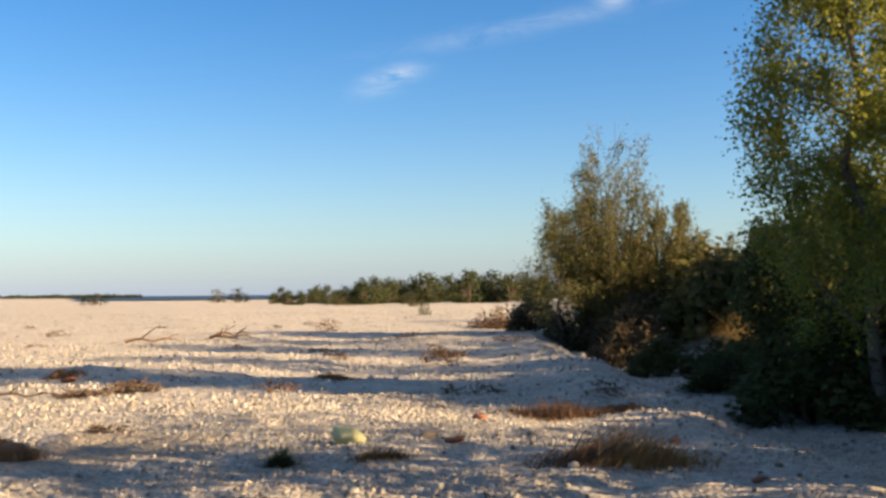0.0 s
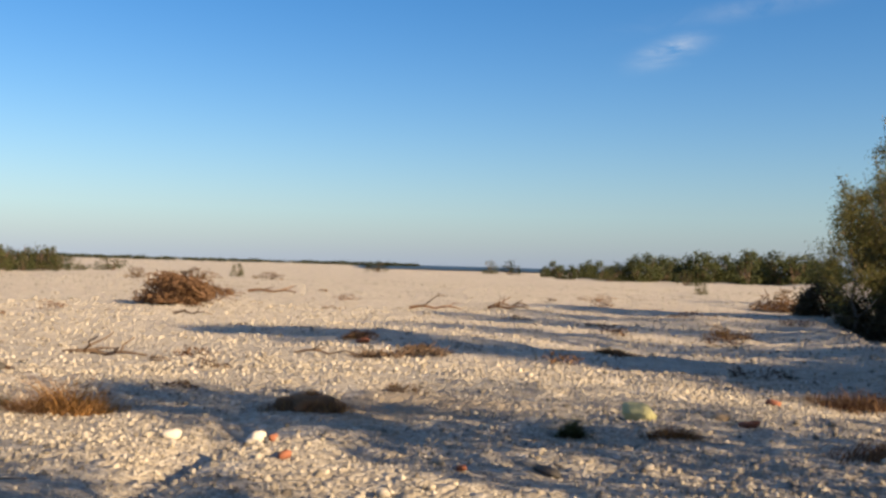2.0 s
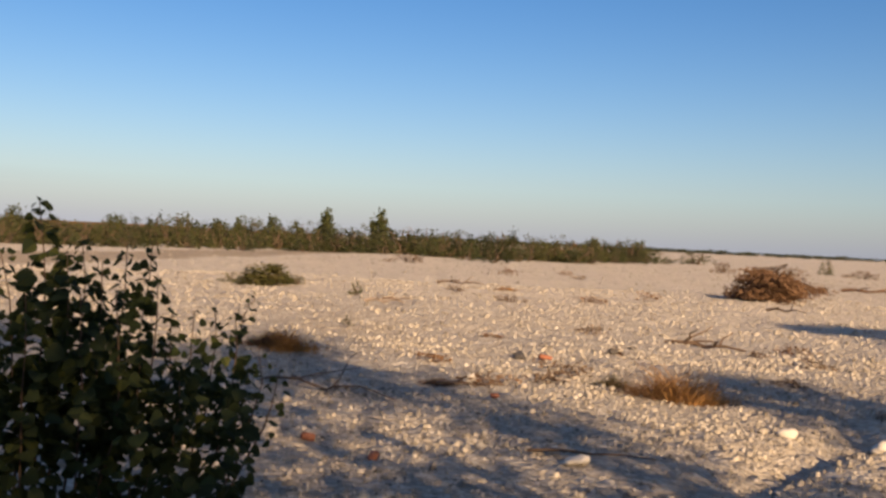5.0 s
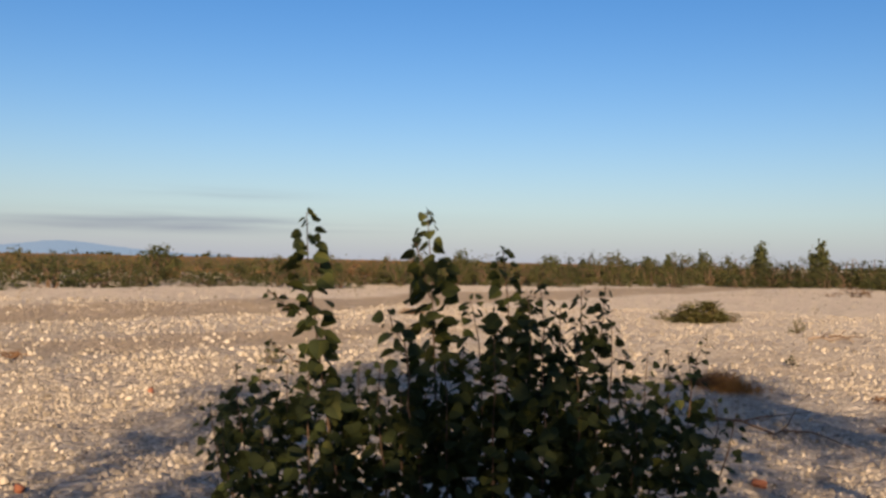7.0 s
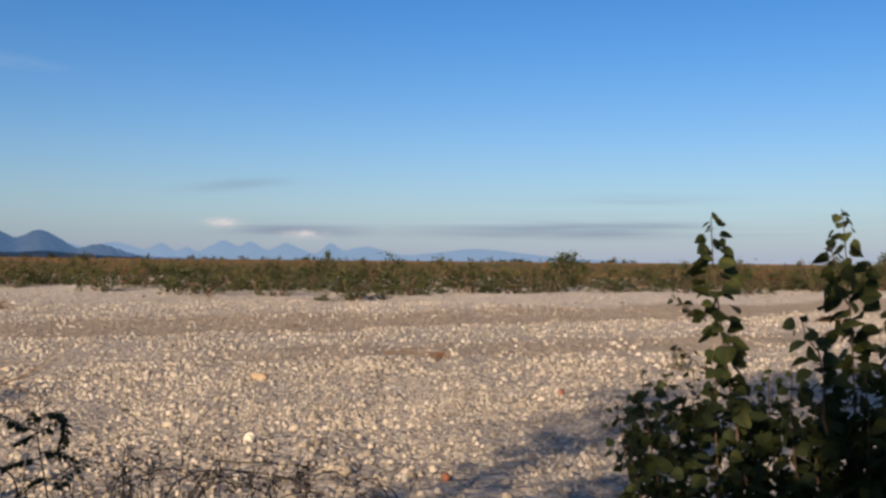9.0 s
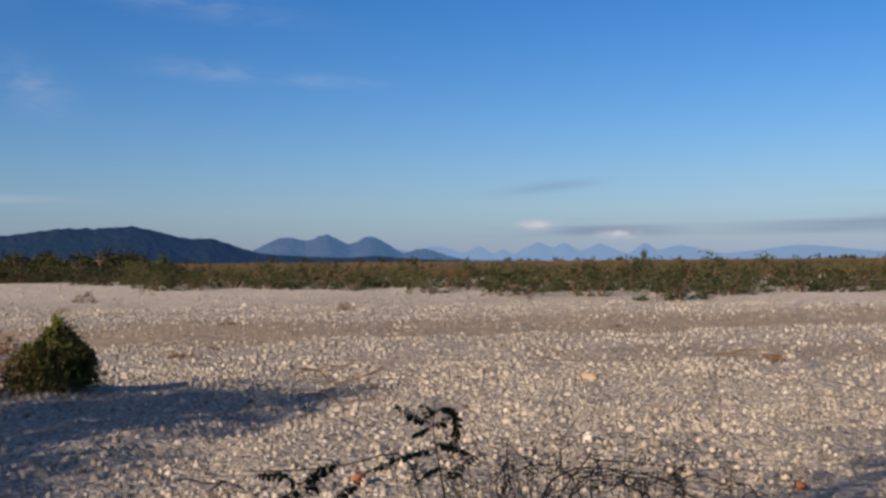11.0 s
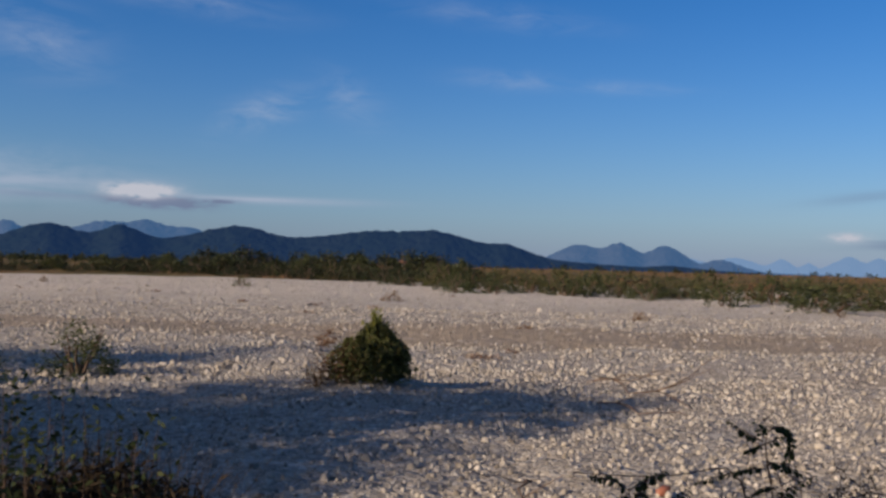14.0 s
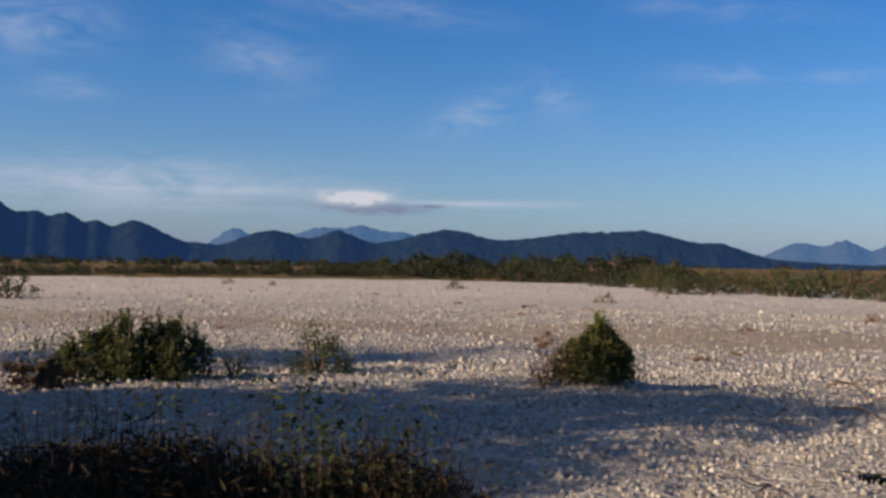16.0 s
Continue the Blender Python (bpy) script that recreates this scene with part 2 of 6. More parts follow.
def make_gravel():
    """Stones of three sizes lying edge to edge, with grit and painted shade in the joints between them and sand over
    them in places.
    """
    k = Nodes("river_gravel")
    p = k.pos()
    warp = k.n.new("ShaderNodeVectorMath")
    warp.operation = "ADD"
    k.put(warp.inputs[0], p)
    nz = k.n.new("ShaderNodeTexNoise")
    k.put(nz.inputs["Vector"], p)
    nz.inputs["Scale"].default_value = 14.0
    sc = k.n.new("ShaderNodeVectorMath")
    sc.operation = "SCALE"
    sc.inputs["Scale"].default_value = 0.03
    k.put(sc.inputs[0], nz.outputs["Color"])
    k.put(warp.inputs[1], sc.outputs[0])
    q = warp.outputs[0]
    cols, tops = [], []
    for size in (8.0, 14.0, 26.0):
        cols.append(k.ramp(k.chan(k.voronoi(q, size)), *STONE_STOPS))
        tops.append(k.math("MULTIPLY", k.math("POWER", k.voronoi(q, size, "Distance"), 1.6), 8.0 / size))
    pick = k.math("MULTIPLY_ADD", k.noise(p, 5.0, 2.0), 16.0, -7.6, clamp=True)
    pick2 = k.math("MULTIPLY_ADD", k.noise(p, 2.3, 3.0), 14.0, -6.6, clamp=True)
    col = k.mix(pick2, k.mix(pick, cols[0], cols[1]), cols[2])
    deep = k.mix(pick2, k.mix(pick, tops[0], tops[1]), tops[2])
    # painted brightness: gravel pales away from one spot, standing in for sunlit stone faces
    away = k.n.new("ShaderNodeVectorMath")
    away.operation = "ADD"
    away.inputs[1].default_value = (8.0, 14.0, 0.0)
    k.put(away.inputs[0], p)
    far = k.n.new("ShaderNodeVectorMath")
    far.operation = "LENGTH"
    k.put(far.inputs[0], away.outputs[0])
    far_lift = k.math("DIVIDE", k.math("SUBTRACT", k.math("ADD", far.outputs["Value"], k.math("MULTIPLY", k.noise(p, 0.09, 3.0), 14.0)), 23.0), 24.0, clamp=True)
    # joints: grit colour, with the shade between stones painted in
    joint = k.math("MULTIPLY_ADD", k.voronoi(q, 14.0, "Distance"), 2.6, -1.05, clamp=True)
    col = k.mix(k.math("MULTIPLY", joint, k.math("MULTIPLY_ADD", far_lift, -0.5, 0.74)), col, (0.165, 0.14, 0.108))
    col = k.mix(k.math("MULTIPLY_ADD", far_lift, 0.44, 0.08), col, (0.70, 0.613, 0.495))
    col = k.mix(k.math("MULTIPLY_ADD", k.noise(p, 1.1, 5.0, 0.6), 2.4, -1.0, clamp=True), col, k.mix(0.4, col, (0.20, 0.17, 0.135)))
    sand = k.mix(k.noise(p, 1.3, 5.0), (0.32, 0.252, 0.172), (0.235, 0.185, 0.123))
    col = k.mix(k.math("MULTIPLY", sand_mask(k, p), 0.9), col, sand)
    col = k.mix(k.math("MULTIPLY_ADD", k.noise(p, 0.35, 5.0, 0.6), 1.6, -0.6, clamp=True), col, k.mix(0.4, col, (0.33, 0.275, 0.225)))
    col = k.mix(k.math("MULTIPLY_ADD", k.noise(p, 3.3, 5.0, 0.7), 4.2, -1.95, clamp=True), col, k.mix(0.38, col, (0.15, 0.135, 0.115)))
    col = k.mix(k.math("MULTIPLY_ADD", k.noise(p, 2.1, 6.0, 0.75), 6.0, -3.4, clamp=True), col, k.mix(0.6, col, (0.74, 0.68, 0.60)))
    h = k.math("SUBTRACT", k.math("MULTIPLY", k.noise(p, 4.5, 4.0, 0.6), 1.4), k.math("MULTIPLY", deep, 1.1))
    k.bump(h, 1.0, 0.06)
    return k.done(col, 0.92, 0.2)


def make_stone(name, per="island"):
    k = Nodes(name)
    p = k.pos()
    r = k.island() if per == "island" else k.random()
    base = k.ramp(r, *STONE_STOPS)
    tint = k.mix(k.math("MULTIPLY_ADD", k.noise(p, 60.0, 4.0, 0.65), 1.4, -0.4, clamp=True), base, k.mix(0.5, base, (0.28, 0.22, 0.17)))
    k.bump(k.noise(p, 90.0, 5.0), 0.35, 0.01)
    return k.done(tint, 0.85, 0.3)


def make_leaf(name, a, b, thin=0.35, gloss=0.55, autumn=None):
    k = Nodes(name)
    r = k.island()
    col = k.mix(r, a, b)
    if autumn:
        col = k.mix(k.math("MULTIPLY_ADD", r, 6.0, -5.2, clamp=True), col, autumn)
    col = k.mix(k.math("MULTIPLY", k.noise(k.pos(), 3.0, 3.0), 0.5), col, k.mix(0.5, col, (0.10, 0.08, 0.03)))
    k.done(col, gloss, 0.3)
    t = k.n.new("ShaderNodeBsdfTranslucent")
    k.put(t.inputs["Color"], col)
    m = k.n.new("ShaderNodeMixShader")
    m.inputs[0].default_value = thin
    k.l.new(k.bsdf.outputs[0], m.inputs[1])
    k.l.new(t.outputs[0], m.inputs[2])
    k.l.new(m.outputs[0], k.out.inputs[0])
    return k.m


def make_wood(name, a, b, scale=18.0):
    k = Nodes(name)
    p = k.pos()
    n = k.noise(p, scale, 5.0, 0.6)
    k.bump(k.noise(p, scale * 3, 5.0), 0.5, 0.01)
    return k.done(k.mix(n, a, b), 0.9, 0.2)


def make_plain(name, a, b, scale, rough=0.85):
    k = Nodes(name)
    p = k.pos()
    k.bump(k.noise(p, scale * 4, 4.0), 0.4, 0.01)
    return k.done(k.mix(k.noise(p, scale, 5.0), a, b), rough, 0.3)


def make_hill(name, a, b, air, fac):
    """Wooded or rocky slopes in their own colours, with the haze of the distance painted over them as a glow."""
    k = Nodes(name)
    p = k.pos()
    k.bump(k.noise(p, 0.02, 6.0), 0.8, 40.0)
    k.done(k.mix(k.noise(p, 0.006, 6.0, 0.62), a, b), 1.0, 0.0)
    # emission in the air's colour paints the distance haze onto the slopes
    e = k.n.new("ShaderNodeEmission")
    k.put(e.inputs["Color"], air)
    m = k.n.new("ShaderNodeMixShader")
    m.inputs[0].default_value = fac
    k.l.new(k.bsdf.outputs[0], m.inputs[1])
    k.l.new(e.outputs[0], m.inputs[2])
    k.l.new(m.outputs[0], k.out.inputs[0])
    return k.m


def make_water():
    k = Nodes("sea_water")
    k.bump(k.noise(k.pos(), 0.4, 4.0), 0.6, 0.3)
    return k.done(k.mix(k.noise(k.pos(), 0.01, 3.0), (0.02, 0.042, 0.07), (0.03, 0.058, 0.09)), 0.55, 0.2)


def make_heath():
    k = Nodes("dry_heath")
    p = k.pos()
    c = k.ramp(k.noise(p, 0.05, 6.0, 0.65), (0.3, (0.075, 0.08, 0.03)), (0.48, (0.15, 0.098, 0.038)), (0.7, (0.23, 0.122, 0.042)))
    k.bump(k.noise(p, 2.0, 5.0), 1.0, 0.4)
    return k.done(k.mix(k.noise(p, 1.5, 5.0), c, k.mix(0.5, c, (0.06, 0.06, 0.025))), 1.0, 0.1)


M_GRAVEL = make_gravel()
M_STONE = make_stone("river_stone")
M_COBBLE = make_stone("river_cobble", "object")
M_HEATH = make_heath()
M_WATER = make_water()
M_SCRUB = make_leaf("scrub_leaf", (0.050, 0.062, 0.020), (0.108, 0.106, 0.038), 0.42, 0.8)
M_SCRUB_DARK = make_leaf("dark_scrub_leaf", (0.045, 0.065, 0.02), (0.095, 0.105, 0.038), 0.45, 0.8)
M_THICKET = make_leaf("thicket_leaf", (0.014, 0.023, 0.008), (0.034, 0.042, 0.015), 0.25, 0.85)
M_SCRUB_RUST = make_leaf("rusty_scrub_leaf", (0.14, 0.085, 0.040), (0.23, 0.12, 0.05), 0.25, 0.8)
M_POPLAR = make_leaf("poplar_leaf", (0.15, 0.185, 0.034), (0.32, 0.31, 0.058), 0.6, 0.45, (0.30, 0.24, 0.04))
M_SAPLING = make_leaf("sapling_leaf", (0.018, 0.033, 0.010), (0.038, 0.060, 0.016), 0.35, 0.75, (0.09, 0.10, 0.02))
M_WILLOW = make_leaf("willow_leaf", (0.105, 0.112, 0.037), (0.19, 0.172, 0.060), 0.45, 0.65, (0.22, 0.13, 0.05))
M_SILVER = make_leaf("silver_leaf", (0.13, 0.15, 0.09), (0.20, 0.20, 0.12), 0.3, 0.6)
M_BELT = make_leaf("belt_leaf", (0.038, 0.054, 0.017), (0.082, 0.092, 0.030), 0.35, 0.7)
M_GREEN = make_leaf("shrub_leaf", (0.07, 0.105, 0.025), (0.15, 0.18, 0.045), 0.3, 0.6)
M_BUSH = make_leaf("bush_leaf", (0.055, 0.07, 0.02), (0.13, 0.135, 0.036), 0.35, 0.7, (0.15, 0.09, 0.04))
M_STRAW = make_leaf("straw", (0.29, 0.15, 0.05), (0.46, 0.25, 0.09), 0.2, 0.8)
M_GOLD = make_leaf("golden_grass", (0.34, 0.22, 0.07), (0.45, 0.30, 0.10), 0.3, 0.8)
M_GRASS = make_leaf("grass_blade", (0.045, 0.045, 0.018), (0.09, 0.07, 0.03), 0.3, 0.7)
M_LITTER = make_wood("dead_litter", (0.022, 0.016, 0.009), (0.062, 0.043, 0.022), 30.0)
M_SEED = make_wood("dry_seed", (0.10, 0.075, 0.05), (0.19, 0.145, 0.10), 60.0)
M_BRUSH = make_leaf("dry_brush", (0.05, 0.038, 0.022), (0.11, 0.08, 0.042), 0.2, 0.85)
M_BARK = make_wood("bark", (0.10, 0.08, 0.062), (0.18, 0.15, 0.12))
M_TWIG = make_wood("twig", (0.075, 0.05, 0.035), (0.16, 0.11, 0.075), 40.0)
M_ROOT = make_wood("root_mat", (0.10, 0.055, 0.03), (0.19, 0.11, 0.06), 25.0)
M_TURF = make_wood("matted_turf", (0.12, 0.072, 0.043), (0.25, 0.15, 0.085), 35.0)
M_DRIFT = make_wood("driftwood", (0.20, 0.15, 0.11), (0.33, 0.27, 0.22), 22.0)
M_BRICK = make_plain("brick_shard", (0.31, 0.12, 0.065), (0.24, 0.095, 0.06), 12.0)
M_TAN = make_plain("tan_stone", (0.42, 0.31, 0.19), (0.34, 0.25, 0.16), 9.0)
M_YELLOW = make_plain("yellow_stone", (0.50, 0.47, 0.24), (0.38, 0.37, 0.20), 7.0)
M_WHITE = make_plain("white_limestone", (0.64, 0.59, 0.50), (0.50, 0.46, 0.40), 10.0)
M_BLACK = make_plain("dark_stone", (0.045, 0.042, 0.045), (0.09, 0.08, 0.066), 14.0)
M_HILL1 = make_hill("hazed_wooded_hill", (0.010, 0.024, 0.018), (0.036, 0.048, 0.038), (0.0135, 0.031, 0.08), 0.55)
M_HILL2 = make_hill("haze_blue_mountain", (0.04, 0.05, 0.05), (0.16, 0.15, 0.14), (0.054, 0.106, 0.19), 0.74)
M_HILL3 = make_hill("haze_pale_mountain", (0.06, 0.07, 0.08), (0.2, 0.2, 0.2), (0.165, 0.232, 0.32), 0.92)
M_WALL = make_plain("pale_plaster", (0.7, 0.66, 0.58), (0.6, 0.56, 0.5), 0.8)
M_ROOF = make_plain("roof_tile", (0.30, 0.14, 0.09), (0.22, 0.11, 0.08), 1.5)

# ---- building helpers ----


def mesh_np(name, verts, faces, mat, smooth=False):
    """A mesh from arrays: verts (n, 3), faces (m, 3) or (m, 4)."""
    me = bpy.data.meshes.new(name)
    verts, faces = np.asarray(verts, np.float32), np.asarray(faces, np.int32)
    k = faces.shape[1]
    me.vertices.add(len(verts))
    me.vertices.foreach_set("co", verts.ravel())
    me.loops.add(faces.size)
    me.loops.foreach_set("vertex_index", faces.ravel())
    me.polygons.add(len(faces))
    me.polygons.foreach_set("loop_start", np.arange(0, faces.size, k, dtype=np.int32))
    if smooth:
        me.polygons.foreach_set("use_smooth", np.ones(len(faces), bool))
    me.materials.append(mat)
    me.update(calc_edges=True)
    return me


def thing(name, x, y, label, category, z=None, turn=0.0, group="", kind="", size=1.0):
    """An empty at the base of a thing that has parts."""
    ob = new(name)
    ob.matrix_basis = pose(x, y, gz1(x, y) if z is None else z, 0, 0, turn)
    ob.scale = (size, size, size)
    ob.empty_display_size = 0.1
    return tagged(ob, label, category, group, kind)


def child(name, me, parent, label=""):
    ob = new(name, me)
    ob.parent = parent
    if label:
        tagged(ob, label)
    return ob


def waves(x, y, scale, seed):
    """Smooth unevenness of about -1 to 1."""
    r = np.random.default_rng(seed)
    s = 0
    for i in range(7):
        a, f, p = r.uniform(0, 2 * np.pi), r.uniform(0.6, 1.7) / scale, r.uniform(0, 2 * np.pi)
        s = s + np.sin((x * np.cos(a) + y * np.sin(a)) * f * 2 * np.pi + p + 1.1 * np.sin((x * np.sin(a) - y * np.cos(a)) * f * 3.1 + p))
    return s / 3.2


def step(a, b, v):
    t = np.clip((v - a) / (b - a), 0, 1)
    return t * t * (3 - 2 * t)


def gz(x, y):
    """The ground's height: gravel flats with low bars, a dry channel along the trees and the wooded bank behind it."""
    x, y = np.asarray(x, float), np.asarray(y, float)
    d = np.hypot(x, y)
    z = 0.07 * waves(x, y, 11.0, 3) * step(1, 6, d) * (1 - 0.6 * step(60, 140, d)) + 0.03 * waves(x, y, 3.1, 5) * (1 - step(40, 80, d))
    z = z + (0.022 * waves(x, y, 1.5, 6) + 0.028 * waves(0.35 * x, y, 2.2, 8)) * step(3, 7, d) * (1 - step(30, 55, d))
    crest = 3.9 - 0.5 * step(14, 27, y) + 3.0 * step(30, 60, y) + 0.22 * np.sin(y * 0.9)
    ahead = step(4, 8, y) * (1 - step(70, 110, y))
    z = z + (0.10 * np.exp(-((x - crest + 0.35) / 0.8) ** 2) - 0.52 * step(crest, crest + 1.25, x)) * ahead
    bank = np.where(y > 6, crest + 3.6, 2.6)
    z = z + 0.82 * step(bank, bank + 3.5, x) * (1 - step(120, 200, np.abs(y)))
    # a rut beside a low heap near the path
    along = -0.13 * (y - 8.0) - 3.9
    z = z + (0.10 * np.exp(-((x - along - 0.75) / 0.55) ** 2) - 0.15 * np.exp(-((x - along) / 0.24) ** 2)) * step(5.5, 6.6, y) * (1 - step(8.6, 9.6, y))
    across = 0.784 * x + 0.62 * y
    z = z - 0.22 * np.exp(-((across + 24.5) / 3.0) ** 2) * step(-30, -12, y) * (1 - step(10, 22, y)) * step(8, 18, -x)
    return z


def gz1(x, y):
    return float(gz(x, y))


def tube(path, radii, sides=5):
    """Vertices and quads of a tapering tube along a path."""
    path, radii = np.asarray(path, float), np.asarray(radii, float)
    n = len(path)
    tan = np.gradient(path, axis=0)
    tan /= np.linalg.norm(tan, axis=1)[:, None] + 1e-9
    ref = np.where(np.abs(tan[:, 2:3]) > 0.9, [[1.0, 0, 0]], [[0, 0, 1.0]])
    u = np.cross(tan, ref)
    u /= np.linalg.norm(u, axis=1)[:, None] + 1e-9
    v = np.cross(tan, u)
    a = np.arange(sides) * 2 * np.pi / sides
    ring = path[:, None] + radii[:, None, None] * (np.cos(a)[None, :, None] * u[:, None] + np.sin(a)[None, :, None] * v[:, None])
    i, j = np.meshgrid(np.arange(n - 1), np.arange(sides), indexing="ij")
    q = np.stack([i * sides + j, i * sides + (j + 1) % sides, (i + 1) * sides + (j + 1) % sides, (i + 1) * sides + j], -1).reshape(-1, 4)
    return ring.reshape(-1, 3), q


def join(pieces):
    vs, fs, o = [], [], 0
    for v, f in pieces:
        vs.append(v)
        fs.append(np.asarray(f) + o)
        o += len(v)
    return np.concatenate(vs), np.concatenate(fs)


def wander(start, end, n, rough, rng):
    """A path from start to end that wanders a little."""
    t = np.linspace(0, 1, n)[:, None]
    p = np.asarray(start, float) * (1 - t) + np.asarray(end, float) * t
    p[1:-1] += rng.normal(0, rough, (n - 2, 3))
    return p


def leaves(pos, size, rng, stretch=1.5, droop=0.0):
    """One pointed, slightly folded leaf a place: two quads' worth of faces as one kite."""
    n = len(pos)
    size = np.broadcast_to(np.asarray(size, float), (n,))
    d = rng.normal(size=(n, 3))
    d[:, 2] = d[:, 2] * 0.7 - droop
    d /= np.linalg.norm(d, axis=1)[:, None]
    s = np.cross(d, rng.normal(size=(n, 3)))
    s /= np.linalg.norm(s, axis=1)[:, None] + 1e-9
    k = np.cross(d, s)
    L, W = size[:, None] * stretch * 0.5, size[:, None] * 0.5
    v = np.stack([pos - d * L, pos + s * W - d * L * 0.15 + k * W * 0.25, pos + d * L, pos - s * W - d * L * 0.15 + k * W * 0.25], 1).reshape(-1, 3)
    return v, np.arange(4 * n).reshape(n, 4)


def blades(pos, height, rng, width=0.008, lean=0.5, segs=2, lay=(0.0, 0.0)):
    """Grass blades that bend outwards: strips of quads ending narrow."""
    n = len(pos)
    h = np.broadcast_to(np.asarray(height, float), (n,)) * rng.uniform(0.6, 1.15, n)
    a = rng.uniform(0, 2 * np.pi, n)
    out = np.stack([np.cos(a), np.sin(a), np.zeros(n)], 1)
    side = np.stack([-np.sin(a), np.cos(a), np.zeros(n)], 1)
    le = np.abs(rng.normal(0, lean, n))
    rows = []
    for i in range(segs + 1):
        t = i / segs
        c = pos + (out * le[:, None] + np.array([[lay[0], lay[1], 0.0]])) * (h * t ** 1.7)[:, None] + np.array([0, 0, 1.0]) * (h * t * (1 - 0.3 * le * t))[:, None]
        w = width * (1 - 0.85 * t)
        rows += [c - side * w, c + side * w]
    v = np.stack(rows, 1).reshape(-1, 3)
    b = (np.arange(n) * 2 * (segs + 1))[:, None]
    f = np.concatenate([b + np.array([[2 * i, 2 * i + 1, 2 * i + 3, 2 * i + 2]]) for i in range(segs)])
    return v, f


def lump(n_sub, rng, squash=(1, 1, 0.7), rough=0.18):
    """A worn stone."""
    bm = bmesh.new()
    bmesh.ops.create_icosphere(bm, subdivisions=n_sub, radius=1.0)
    off = rng.uniform(-50, 50, 3)
    for v in bm.verts:
        k = 1 + rough * 2 * noise.noise(Vector(v.co) * 1.1 + Vector(off)) + rough * 0.6 * noise.noise(Vector(v.co) * 3.0 + Vector(off))
        v.co = Vector((v.co.x * squash[0], v.co.y * squash[1], v.co.z * squash[2])) * k
    return bm


def bm_mesh(bm, name, mat, smooth=True):
    me = bpy.data.meshes.new(name)
    bm.to_mesh(me)
    bm.free()
    for p in me.polygons:
        p.use_smooth = smooth
    me.materials.append(mat)
    return me


def at(yaw, d, z=None):
    """A place d metres off in the heading yaw."""
    return -math.sin(radians(yaw)) * d, math.cos(radians(yaw)) * d


# ---- ground, sea, heath and mountains ----
def make_ground():
    radii = np.concatenate([[0.35], np.geomspace(0.8, 4.6, 16), np.geomspace(4.8, 60, 150), np.geomspace(62, 160, 24), np.geomspace(175, 4900, 20)])
    seg = 320
    a = np.arange(seg) * 2 * np.pi / seg
    x, y = radii[:, None] * np.cos(a), radii[:, None] * np.sin(a)
    v = np.stack([x, y, gz(x, y)], -1).reshape(-1, 3)
    v = np.concatenate([v, [[0, 0, gz1(0, 0)]]])
    n = len(radii)
    i, j = np.meshgrid(np.arange(n - 1), np.arange(seg), indexing="ij")
    q = np.stack([i * seg + j, (i + 1) * seg + j, (i + 1) * seg + (j + 1) % seg, i * seg + (j + 1) % seg], -1).reshape(-1, 4)
    c = len(v) - 1
    j = np.arange(seg)
    cap = np.stack([np.full(seg, c), j, (j + 1) % seg, (j + 1) % seg], -1)
    me = bpy.data.meshes.new("ground")
    me.from_pydata(v.tolist(), [], q.tolist() + [t[:3] for t in cap.tolist()])
    for p in me.polygons:
        p.use_smooth = True
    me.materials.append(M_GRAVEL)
    return tagged(new("ground", me), "pale river gravel flats with cobbles, sand bands and low ridges", "ground", kind="structure")


ground = make_ground()


def sector(name, yaw0, yaw1, r0, r1, zf, mat, rows=30, cols=120):
    yaw = np.radians(np.linspace(yaw0, yaw1, cols))
    r = np.geomspace(r0, r1, rows)
    R, Y = np.meshgrid(r, yaw, indexing="ij")
    x, y = -np.sin(Y) * R, np.cos(Y) * R
    v = np.stack([x, y, zf(x, y, R, np.degrees(Y))], -1).reshape(-1, 3)
    i, j = np.meshgrid(np.arange(rows - 1), np.arange(cols - 1), indexing="ij")
    q = np.stack([i * cols + j + 1, (i + 1) * cols + j + 1, (i + 1) * cols + j, i * cols + j], -1).reshape(-1, 4)
    return new(name, mesh_np(name, v, q, mat, True))


sea = sector("water", -12, 27, 330, 4890, lambda x, y, r, a: 0.55 * step(26, 14, a) - 0.25, M_WATER, 16, 40)
tagged(sea, "dark blue strip of sea on the horizon", "sea", kind="structure")
heath = sector("heath", 54, 172, 78, 4000,
               lambda x, y, r, a: -0.3 + step(80, 130, r) * (0.55 + 1.42 * step(118, 190, r) * (1 - 0.75 * step(133, 146, a)) * step(54, 64, a)) + 0.05 * waves(x, y, 14, 9),
               M_HEATH, 40, 200)
tagged(heath, "brown and orange dry heath behind the scrub", "heath", kind="structure")


